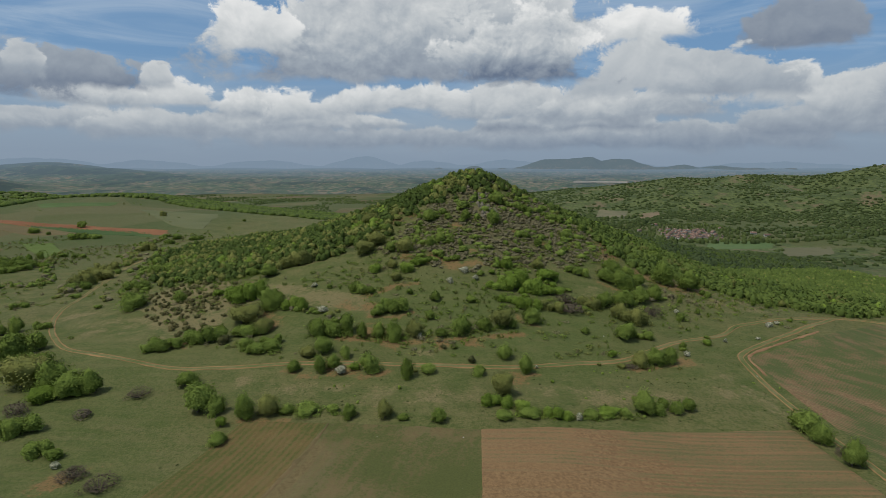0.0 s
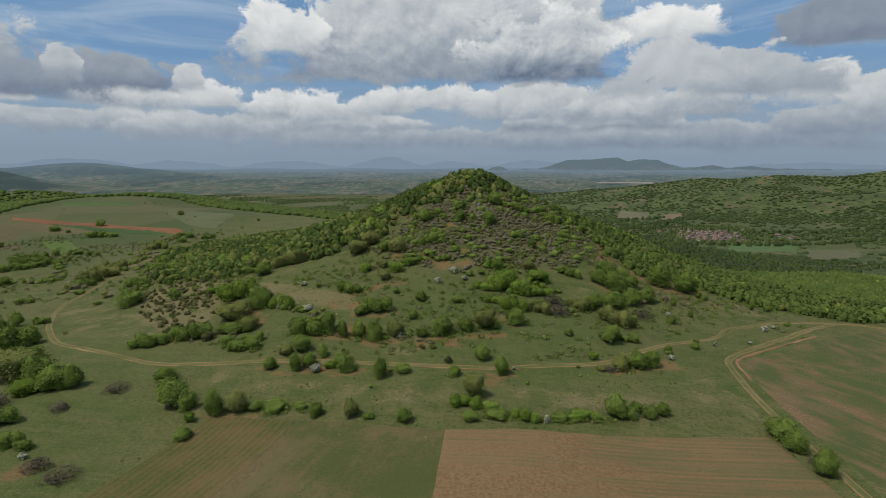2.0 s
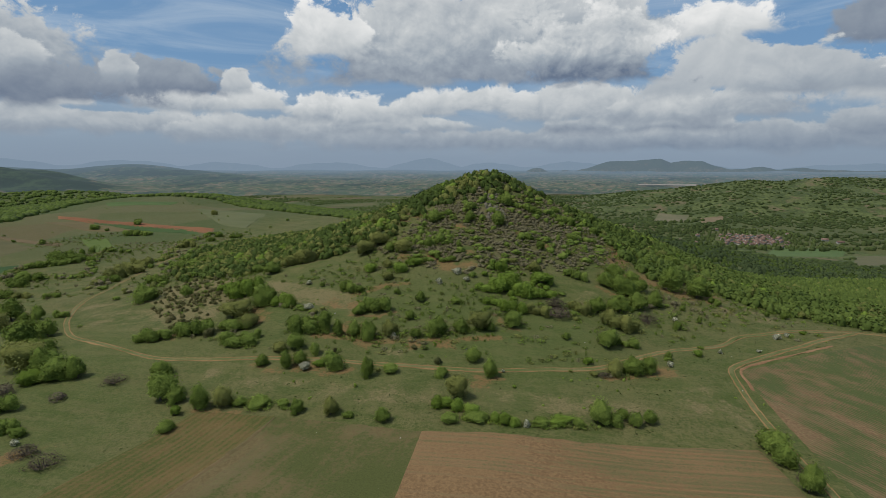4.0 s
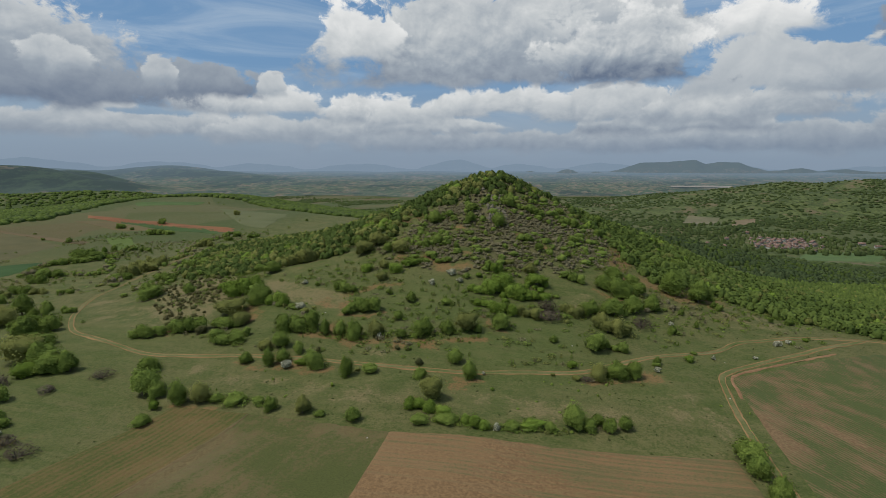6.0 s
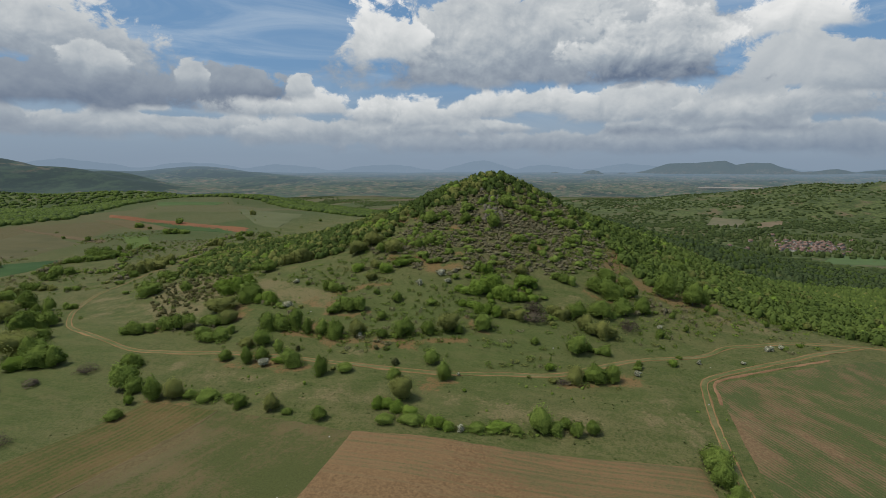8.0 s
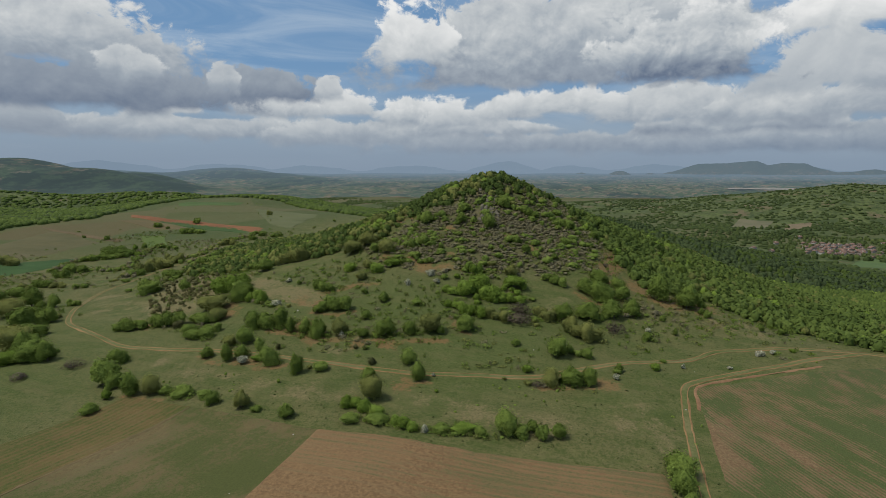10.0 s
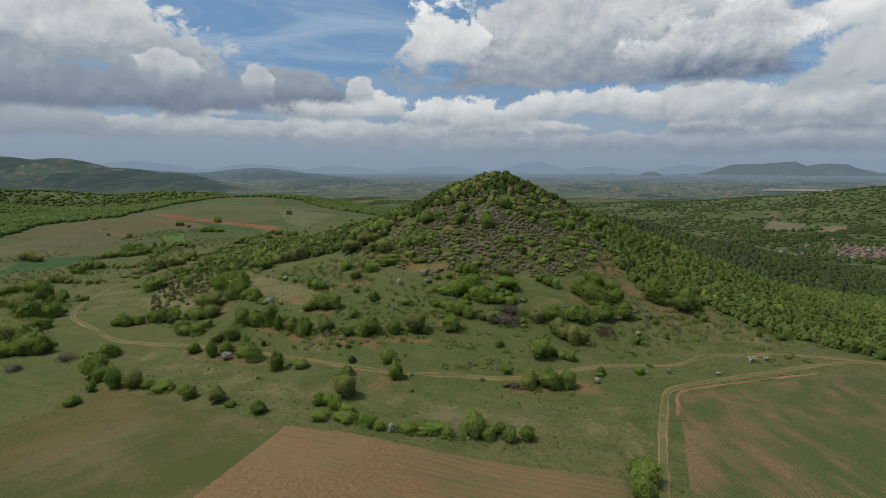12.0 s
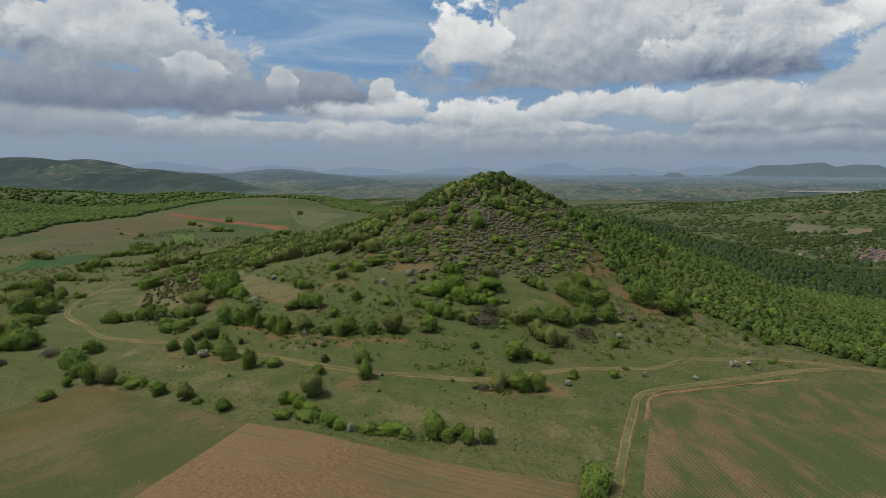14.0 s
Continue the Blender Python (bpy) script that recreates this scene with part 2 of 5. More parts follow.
def bark_material():
    m, t, b = blank("bark")
    at = world_place(t, (6, 6, 1.2))
    g = grain(t, at, 2.0, 6, 0.65)
    t.links.new(blend(t, g, (0.055, 0.042, 0.032), (0.15, 0.125, 0.10)), b.inputs["Base Color"])
    relief(t, b, g, 0.6, 0.03)
    return m


BARK = bark_material()


def grass_material():
    """Pasture with lush, dry and bare patches. The cover attribute holds red soil, dry shale and lush turf,
    the land attribute far farmland and woodland floor, painted as tree crowns with shaded gaps."""
    m, t, b = blank("pasture")
    at = world_place(t)
    zones = t.nodes.new("ShaderNodeAttribute")
    zones.attribute_name = "cover"
    z = t.nodes.new("ShaderNodeSeparateColor")
    t.links.new(zones.outputs["Color"], z.inputs[0])
    lands = t.nodes.new("ShaderNodeAttribute")
    lands.attribute_name = "land"
    ld = t.nodes.new("ShaderNodeSeparateColor")
    t.links.new(lands.outputs["Color"], ld.inputs[0])
    big, mid, fine = grain(t, at, 0.022, 5, 0.62), grain(t, at, 0.13, 6, 0.66), grain(t, at, 0.9, 5, 0.7)
    tuft = grain(t, at, 2.6, 4, 0.75)
    band = grain(t, world_place(t, (0.034, 0.211, 0.400), 0.05), 1.0, 6, 0.68)
    blade = grain(t, at, 1.7, 6, 0.8)
    stripe = grain(t, world_place(t, (0.02, 0.35, 1.2), 0.12), 1.0, 4, 0.6)
    col = blend(t, step(t, mid, 0.36, 0.66), (0.068, 0.086, 0.022), (0.126, 0.117, 0.044))
    col = blend(t, step(t, big, 0.46, 0.64, 0.0, 0.5), col, (0.135, 0.112, 0.050))
    col = blend(t, step(t, stripe, 0.50, 0.64, 0.0, 0.35), col, (0.159, 0.132, 0.060))
    col = blend(t, step(t, fine, 0.47, 0.58, 0.0, 0.6), col, (0.046, 0.065, 0.014))
    lush = sums(t, "MULTIPLY", z.outputs[2], step(t, mid, 0.25, 0.6))
    col = blend(t, lush, col, blend(t, fine, (0.050, 0.077, 0.019), (0.088, 0.109, 0.030)))
    dry = sums(t, "MULTIPLY_ADD", sums(t, "SUBTRACT", mid, 0.5), 2.6, z.outputs[1])
    dry = sums(t, "MULTIPLY_ADD", sums(t, "SUBTRACT", fine, 0.5), 2.2, dry)
    col = blend(t, step(t, dry, 0.55, 0.95, 0.0, 0.75), col, blend(t, fine, (0.148, 0.115, 0.054), (0.215, 0.169, 0.086)))
    red = sums(t, "ADD", sums(t, "MULTIPLY", sums(t, "SUBTRACT", mid, 0.5), 2.2), sums(t, "MULTIPLY_ADD", sums(t, "SUBTRACT", fine, 0.5), 2.0, z.outputs[0]))
    col = blend(t, step(t, red, 0.48, 0.85, 0.0, 0.88), col, blend(t, tuft, (0.144, 0.083, 0.034), (0.216, 0.132, 0.058)))
    col = blend(t, step(t, tuft, 0.52, 0.64, 0.0, 0.45), col, (0.036, 0.048, 0.012))
    straw = sums(t, "MULTIPLY", step(t, band, 0.47, 0.62), step(t, blade, 0.42, 0.58))
    col = blend(t, sums(t, "MULTIPLY", straw, 0.40), col, (0.163, 0.132, 0.062))
    col = blend(t, step(t, blade, 0.50, 0.62, 0.0, 0.62), col, (0.038, 0.052, 0.011))
    col = blend(t, step(t, blade, 0.34, 0.46, 0.5, 0.0), col, (0.144, 0.134, 0.048))
    cells = t.nodes.new("ShaderNodeTexVoronoi")
    cells.inputs["Scale"].default_value = 1.0
    t.links.new(world_place(t, (0.012, 0.007, 0.000), 0.5), cells.inputs["Vector"])
    plots = t.nodes.new("ShaderNodeValToRGB")
    plots.color_ramp.interpolation = "CONSTANT"
    shades = [(0.0, (0.066, 0.080, 0.028)), (0.22, (0.088, 0.092, 0.038)), (0.40, (0.052, 0.074, 0.023)), (0.55, (0.102, 0.094, 0.043)),
              (0.66, (0.074, 0.084, 0.030)), (0.80, (0.108, 0.080, 0.040)), (0.88, (0.058, 0.078, 0.025))]
    for k, (pos, c) in enumerate(shades):
        el = plots.color_ramp.elements[k] if k < 2 else plots.color_ramp.elements.new(pos)
        el.position, el.color = pos, (*c, 1)
    one = t.nodes.new("ShaderNodeSeparateColor")
    t.links.new(cells.outputs["Color"], one.inputs[0])
    t.links.new(one.outputs[0], plots.inputs[0])
    plot = blend(t, step(t, mid, 0.3, 0.7, 0.0, 0.5), plots.outputs[0], (0.065, 0.068, 0.024))
    col = blend(t, ld.outputs[0], col, plot)
    floor_mix = sums(t, "MULTIPLY_ADD", sums(t, "SUBTRACT", mid, 0.5), 1.4, ld.outputs[1])
    tops = t.nodes.new("ShaderNodeTexVoronoi")
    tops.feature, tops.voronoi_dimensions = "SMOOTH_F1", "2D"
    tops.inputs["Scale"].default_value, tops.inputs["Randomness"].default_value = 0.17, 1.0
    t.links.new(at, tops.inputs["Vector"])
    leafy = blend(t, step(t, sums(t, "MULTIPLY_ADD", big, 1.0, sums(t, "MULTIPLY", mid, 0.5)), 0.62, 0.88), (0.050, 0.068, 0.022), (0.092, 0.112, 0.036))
    # darkens the rims of the painted crowns, for the shade between them
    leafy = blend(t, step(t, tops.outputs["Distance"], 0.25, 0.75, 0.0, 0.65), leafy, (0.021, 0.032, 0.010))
    glade = grain(t, at, 0.016, 6, 0.68)
    leafy = blend(t, step(t, glade, 0.55, 0.63, 0.0, 0.8), leafy, (0.132, 0.100, 0.057))
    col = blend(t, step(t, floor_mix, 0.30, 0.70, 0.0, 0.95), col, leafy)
    scrub_mix = sums(t, "MULTIPLY_ADD", sums(t, "SUBTRACT", mid, 0.5), 1.8, ld.outputs[2])
    col = blend(t, step(t, scrub_mix, 0.4, 0.9, 0.0, 0.65), col, blend(t, step(t, fine, 0.4, 0.6), (0.084, 0.068, 0.037), (0.132, 0.107, 0.061)))
    t.links.new(col, b.inputs["Base Color"])
    relief(t, b, sums(t, "ADD", tuft, sums(t, "MULTIPLY", fine, 1.5)), 0.9, 0.16)
    return m


def field_material(name, soil, soil_light, crop, share, turn, row=1.1, sharp=0.28, gain=0.0, start=0.0, streak=1.0, patchy=1.6, lane_wide=0.5):
    """Ploughed or sown ground: rows along one way, with crop showing in patches and streaks."""
    m, t, b = blank(name)
    at = world_place(t)
    rows_at = world_place(t, (1, 1, 1), turn)
    lanes = world_place(t, (0.018, lane_wide, 1), turn)
    mid, fine = grain(t, at, 0.045, 6, 0.62), grain(t, at, 1.3, 5, 0.7)
    lane, broad = grain(t, lanes, 1.0, 5, 0.6), grain(t, world_place(t, (0.006, 0.05, 1), turn), 1.0, 4, 0.55)
    split = t.nodes.new("ShaderNodeSeparateXYZ")
    t.links.new(rows_at, split.inputs[0])
    wobble = sums(t, "MULTIPLY_ADD", grain(t, at, 0.15, 2), 1.0, split.outputs[1])
    ridge = sums(t, "MULTIPLY_ADD", sums(t, "SINE", sums(t, "MULTIPLY", wobble, 6.2832 / row)), 0.5, 0.5)
    clod = grain(t, at, 3.4, 3, 0.7)
    dark_soil, pale_soil = tuple(c * 0.80 for c in soil), tuple(c * 1.15 for c in soil_light)
    col = blend(t, step(t, fine, 0.30, 0.70), dark_soil, pale_soil)
    col = blend(t, step(t, broad, 0.38, 0.62, 0.0, 0.7), col, soil_light)
    col = blend(t, step(t, lane, 0.45, 0.62, 0.0, 0.35), col, tuple(c * f for c, f in zip(soil_light, (1.05, 1.18, 1.30))))
    col = blend(t, step(t, clod, 0.50, 0.66, 0.0, 0.35), col, dark_soil)
    v = sums(t, "MULTIPLY_ADD", sums(t, "SUBTRACT", mid, 0.5), patchy, sums(t, "MULTIPLY", sums(t, "SUBTRACT", lane, 0.5), streak))
    v = sums(t, "ADD", sums(t, "MULTIPLY_ADD", sums(t, "SUBTRACT", broad, 0.5), patchy, v), share)
    v = sums(t, "MULTIPLY_ADD", sums(t, "SUBTRACT", ridge, 0.5), sharp, v)
    if gain:  # the crop thickens along x from the place start on
        along = t.nodes.new("ShaderNodeSeparateXYZ")
        t.links.new(at, along.inputs[0])
        v = sums(t, "MULTIPLY_ADD", step(t, along.outputs[0], start, start + 30), gain, v)
    v = sums(t, "MULTIPLY_ADD", sums(t, "SUBTRACT", fine, 0.5), 1.3, v)
    green = blend(t, step(t, clod, 0.4, 0.62), crop, tuple(c * 0.72 for c in crop))
    col = blend(t, step(t, v, 0.22, 0.78, 0.0, 0.9), col, green)
    t.links.new(col, b.inputs["Base Color"])
    relief(t, b, sums(t, "MULTIPLY_ADD", ridge, sharp, fine), 0.5, 0.08)
    return m


def plain_soil(name, a, b_, scale=0.5):
    m, t, b = blank(name)
    at = world_place(t)
    f = grain(t, at, scale, 6, 0.65)
    g = grain(t, at, scale * 0.12, 3, 0.6)
    t.links.new(blend(t, step(t, sums(t, "MULTIPLY_ADD", g, 0.6, sums(t, "MULTIPLY", f, 0.5)), 0.42, 0.68), a, b_), b.inputs["Base Color"])
    relief(t, b, f, 0.5, 0.1)
    return m


PASTURE = grass_material()
RED_EARTH = field_material("red_ploughland", (0.146, 0.086, 0.040), (0.186, 0.116, 0.055), (0.108, 0.100, 0.040), 0.18, 0.02, 1.5, 0.14, 0.30, 22.0, 1.8, 0.8, 0.8)
GREEN_CROP = field_material("green_crop", (0.112, 0.078, 0.029), (0.138, 0.096, 0.038), (0.064, 0.078, 0.018), 0.56, -1.32, 1.5, 0.18, 0.0, 0.0, 0.7, 1.2, 0.6)
MEADOW = field_material("thin_meadow", (0.112, 0.084, 0.036), (0.132, 0.100, 0.046), (0.066, 0.080, 0.021), 0.54, -1.32, 2.0, 0.03, 0.10, -20.0, 0.8, 1.5, 0.3)
ROW_CROP = field_material("row_crop", (0.140, 0.085, 0.042), (0.165, 0.112, 0.058), (0.060, 0.084, 0.023), 0.62, 1.05, 0.95, 0.34, 0.0, 0.0, 1.9, 1.5, 0.22)
RUT = plain_soil("rut_earth", (0.175, 0.104, 0.044), (0.250, 0.152, 0.068), 0.7)
RED_SOIL = plain_soil("red_soil", (0.17, 0.095, 0.048), (0.26, 0.150, 0.080), 0.7)
BARE_LINE = plain_soil("bare_line", (0.088, 0.070, 0.030), (0.135, 0.094, 0.045), 0.6)
VERGE = plain_soil("track_grass", (0.078, 0.098, 0.028), (0.150, 0.132, 0.058), 0.9)


def backdrop_material(name, land, tint, share):
    """Far country: sunlit fields and woods under haze painted as bluish emission, stronger with distance. The wooded
    attribute marks the woods.
    """
    m, t, b = blank(name)
    wooded = t.nodes.new("ShaderNodeAttribute")
    wooded.attribute_name = "wooded"
    cells = t.nodes.new("ShaderNodeTexVoronoi")
    warp = t.nodes.new("ShaderNodeVectorMath")
    warp.operation = "MULTIPLY_ADD"
    wave = t.nodes.new("ShaderNodeTexNoise")
    wave.inputs["Scale"].default_value, wave.inputs["Detail"].default_value = 2.0, 3
    spot = world_place(t, (0.011, 0.0055, 0.0), 0.3)
    t.links.new(spot, wave.inputs["Vector"])
    t.links.new(wave.outputs["Color"], warp.inputs[0]), t.links.new(spot, warp.inputs[2])
    warp.inputs[1].default_value = (0.5, 0.5, 0)
    t.links.new(warp.outputs[0], cells.inputs["Vector"])
    one = t.nodes.new("ShaderNodeSeparateColor")
    t.links.new(cells.outputs["Color"], one.inputs[0])
    big = grain(t, world_place(t, (0.0035, 0.0022, 0.002)), 1.0, 5, 0.6)
    small = grain(t, world_place(t, (0.020, 0.009, 0.02)), 1.0, 5, 0.7)
    col = blend(t, step(t, one.outputs[0], 0.60, 0.66), land[0], land[1])
    col = blend(t, step(t, one.outputs[1], 0.80, 0.84, 0.0, 0.7), col, tuple(c * f for c, f in zip(land[1], (1.3, 1.0, 0.8))))
    trees_ = sums(t, "ADD", sums(t, "MULTIPLY", sums(t, "SUBTRACT", big, 0.5), 2.4), sums(t, "MULTIPLY", sums(t, "SUBTRACT", small, 0.5), 2.2))
    trees_ = sums(t, "ADD", trees_, sums(t, "MULTIPLY_ADD", wooded.outputs["Fac"], 0.42, 0.36))
    col = blend(t, step(t, trees_, 0.42, 0.62), col, land[2])
    patch = grain(t, world_place(t, (0.012, 0.006, 0.03)), 1.0, 6, 0.72)
    col = blend(t, step(t, patch, 0.46, 0.60, 0.0, 0.75), col, tuple(c * 0.85 for c in land[0]))
    col = blend(t, step(t, small, 0.36, 0.50, 0.6, 0.0), col, tuple(c * 0.75 for c in land[2]))
    t.links.new(col, b.inputs["Base Color"])
    # haze: a bluish glow mixed over the land colours
    haze_glow = t.nodes.new("ShaderNodeEmission")
    haze_glow.inputs[0].default_value, haze_glow.inputs[1].default_value = (*tint, 1), 1.0
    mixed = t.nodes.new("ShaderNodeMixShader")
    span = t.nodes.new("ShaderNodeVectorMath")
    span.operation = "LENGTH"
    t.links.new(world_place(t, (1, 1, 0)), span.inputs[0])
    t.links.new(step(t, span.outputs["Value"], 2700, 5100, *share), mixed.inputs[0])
    t.links.new(b.outputs[0], mixed.inputs[1]), t.links.new(haze_glow.outputs[0], mixed.inputs[2])
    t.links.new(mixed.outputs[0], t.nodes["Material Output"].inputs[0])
    return m


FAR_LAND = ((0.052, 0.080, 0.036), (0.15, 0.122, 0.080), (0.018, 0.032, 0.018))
# last two entries: the painted haze's colour, its share near and far
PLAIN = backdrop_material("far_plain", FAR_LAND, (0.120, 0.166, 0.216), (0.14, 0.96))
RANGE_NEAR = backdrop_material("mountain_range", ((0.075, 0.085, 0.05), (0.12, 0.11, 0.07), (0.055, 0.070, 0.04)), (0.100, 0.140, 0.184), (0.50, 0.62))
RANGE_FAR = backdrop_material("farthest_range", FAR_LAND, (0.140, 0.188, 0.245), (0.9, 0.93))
TUFT = leaf_material("grass_tufts", (0.056, 0.072, 0.022), (0.080, 0.094, 0.032), (0.138, 0.130, 0.068), 0.2)
PALE_STONE = plain_soil("pale_stone", (0.30, 0.28, 0.25), (0.48, 0.46, 0.42), 2.0)
ROCK = plain_soil("grey_rock", (0.115, 0.100, 0.072), (0.190, 0.168, 0.122), 1.2)
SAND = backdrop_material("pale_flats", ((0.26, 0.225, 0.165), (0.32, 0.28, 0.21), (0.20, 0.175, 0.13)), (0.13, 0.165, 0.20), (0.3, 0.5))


# ---- terrain ----
HILL = (18.0, 319.0)
SWELLS = [(-450, 700, 260, 18.7), (75, 620, 140, 29.0), (225, 175, 90, 5.4), (-75, 475, 150, 11.8),
          (-525, 100, 260, -9.9), (525, 400, 150, -11.5), (75, 175, 90, -5.1), (150, 100, 150, 8.2),
          (150, 850, 150, -8.8), (0, 250, 90, 3.7), (225, 250, 90, 7.9), (225, 625, 90, 8.4), (-215, 650, 170, 13.6), (165, 470, 70, -1.5), (-55, 330, 70, 0.7), (115, 385, 55, 9.0), (190, 520, 60, 7.0), (95, 325, 35, 3.0), (88, 602, 50, 10.0), (-520, 670, 120, 9.0)]
UPLANDS = [(-800, 680, 620, 400, 80), (-250, 700, 260, 240, 30), (-2620, 1480, 480, 360, 130), (-2330, 1800, 300, 280, 104), (-2000, 2080, 330, 280, 98),
           (-2186, 3230, 330, 300, 58), (-2700, 2900, 500, 300, 45), (-1750, 3150, 330, 260, 30), (-230, 910, 150, 130, 34),
           (250, 1800, 330, 260, 30), (560, 1800, 300, 260, 10), (1010, 1780, 160, 200, 16), (830, 1700, 330, 300, 60),
           (1350, 1500, 380, 360, 98), (1050, 1250, 260, 220, 34), (700, 1400, 260, 160, 18),
           (420, 1480, 260, 150, 14), (-765, 885, 110, 140, 20), (-800, 950, 500, 250, 5), (400, 1180, 350, 250, 9), (765, 1720, 150, 220, 38), (-870, 860, 120, 120, 15),
           (965, 1740, 110, 200, -24)]


def ramp(a, b, v):
    u = np.clip((v - a) / (b - a), 0, 1)
    return u * u * (3 - 2 * u)


def ripple(x, y, wave, turn, shift):
    c, s = math.cos(turn), math.sin(turn)
    return np.sin((x * c + y * s) / wave + shift + 1.3 * np.sin((y * c - x * s) / (1.7 * wave) + 2 * shift))


def height(x, y):
    """The ground's height in metres at places x, y (arrays)."""
    x, y = np.asarray(x, float), np.asarray(y, float)
    r = np.hypot(x - HILL[0], y - HILL[1])
    near = -13.9 - 13.9 * x / 300 - 11.4 * (y - 300) / 300
    near = near + 20.0 * np.exp(-(r / 42) ** 1.45) + 11.1 * np.exp(-(r / 85) ** 2) + 38.1 * np.exp(-(r / 160) ** 2)
    for bx, by, s, a in SWELLS:
        near = near + a * np.exp(-((x - bx) ** 2 + (y - by) ** 2) / s ** 2)
    far = -56.0 + 85 * ramp(2000, 4900, np.hypot(x - 48, y - 8))
    for bx, by, sx, sy, a in UPLANDS:
        far = far + a * np.exp(-((x - bx) / sx) ** 2 - ((y - by) / sy) ** 2)
    far = far + 3.0 * ripple(x, y, 130, 0.4, 1.0) + 2.0 * ripple(x, y, 75, 1.9, 0.3)
    rise = np.clip((far + 56 - 85 * ramp(2000, 4900, np.hypot(x - 48, y - 8))) / 60, 0, 1.3)
    far = far + rise * ((15 - 9 * ramp(-900, -1400, x)) * ripple(x, y, 95, 0.5, 0.7) + 7 * ripple(x, y, 48, 2.3, 1.4)) - 8 * rise
    away = np.hypot((x - 0) * 0.95, y - 250)
    mix = ramp(480, 900, away)
    z = near * (1 - mix) + far * mix
    fine = ramp(60, 200, r)
    return z + 0.35 * ripple(x, y, 11, 0.7, 0.2) + 0.22 * ripple(x, y, 6.5, 2.2, 1.1) + 0.5 * (1 - fine) * ripple(x, y, 5, 1.2, 0.5)



# ---- ground ----
def mesh_object(name, verts, faces, material, parent=None, label=""):
    me = bpy.data.meshes.new(name)
    verts = np.asarray(verts, np.float32)
    faces = np.asarray(faces, np.int32)
    k = faces.shape[1]
    me.vertices.add(len(verts))
    me.vertices.foreach_set("co", verts.ravel())
    me.loops.add(faces.size)
    me.loops.foreach_set("vertex_index", faces.ravel())
    me.polygons.add(len(faces))
    me.polygons.foreach_set("loop_start", np.arange(0, faces.size, k, dtype=np.int32))
    me.update(calc_edges=True)
    me.materials.append(material)
    ob = new(name, me)
    if parent is not None:
        ob.parent = parent
    if label:
        ob["label"] = label
    return ob


def smooth(ob):
    ob.data.polygons.foreach_set("use_smooth", np.ones(len(ob.data.polygons), bool))
    return ob


def lines(lo, core_lo, core_hi, hi, fine, grow):
    mid = list(np.arange(core_lo, core_hi + fine / 2, fine))
    for way, end in ((-1, lo), (1, hi)):
        d, v, more = fine, (mid[0] if way < 0 else mid[-1]), []
        while way * (end - v) > 0:
            d = min(d * grow, 60)
            v += way * d
            more.append(v)
        mid = more[::-1] + mid if way < 0 else mid + more
    return np.array(mid)


GX, GY = lines(-4950, -190, 190, 4950, 2.0, 1.06), lines(-900, 80, 340, 4990, 2.0, 1.06)
gx, gy = np.meshgrid(GX, GY)
GZ = height(gx, gy) - 9 * ramp(2350, 2480, np.hypot(gx - 48, gy - 8))
W_, H_ = len(GX), len(GY)
idx = np.arange(W_ * H_).reshape(H_, W_)
quads = np.stack([idx[:-1, :-1], idx[:-1, 1:], idx[1:, 1:], idx[1:, :-1]], -1).reshape(-1, 4)
ground = smooth(mesh_object("ground", np.stack([gx, gy, GZ], -1).reshape(-1, 3), quads, PASTURE))
tagged(ground, "green spring pasture with dry and bare red patches", "ground", kind="structure")


def lift(x, y):
    """The ground mesh's height."""
    x, y = np.asarray(x, float), np.asarray(y, float)
    i = np.clip(np.searchsorted(GX, x) - 1, 0, W_ - 2)
    j = np.clip(np.searchsorted(GY, y) - 1, 0, H_ - 2)
    u, v = (x - GX[i]) / (GX[i + 1] - GX[i]), (y - GY[j]) / (GY[j + 1] - GY[j])
    return (GZ[j, i] * (1 - u) + GZ[j, i + 1] * u) * (1 - v) + (GZ[j + 1, i] * (1 - u) + GZ[j + 1, i + 1] * u) * v


def inside(poly, x, y):
    x, y = np.asarray(x, float), np.asarray(y, float)
    odd = np.zeros(x.shape, bool)
    for (ax, ay), (bx, by) in zip(poly, poly[1:] + poly[:1]):
        if ay != by:
            odd ^= ((ay > y) != (by > y)) & (x < (bx - ax) * (y - ay) / (by - ay) + ax)
    return odd


def near_line(line, x, y):
    """Distance from places to a line of points."""
    best = np.full(np.shape(x), 1e9)
    for (ax, ay), (bx, by) in zip(line, line[1:]):
        dx, dy = bx - ax, by - ay
        u = np.clip(((x - ax) * dx + (y - ay) * dy) / (dx * dx + dy * dy), 0, 1)
        best = np.minimum(best, np.hypot(x - ax - u * dx, y - ay - u * dy))
    return best


def soft_inside(poly, x, y, width):
    d = near_line(poly + poly[:1], x, y)
    return np.clip(0.5 + np.where(inside(poly, x, y), d, -d) / width, 0, 1)


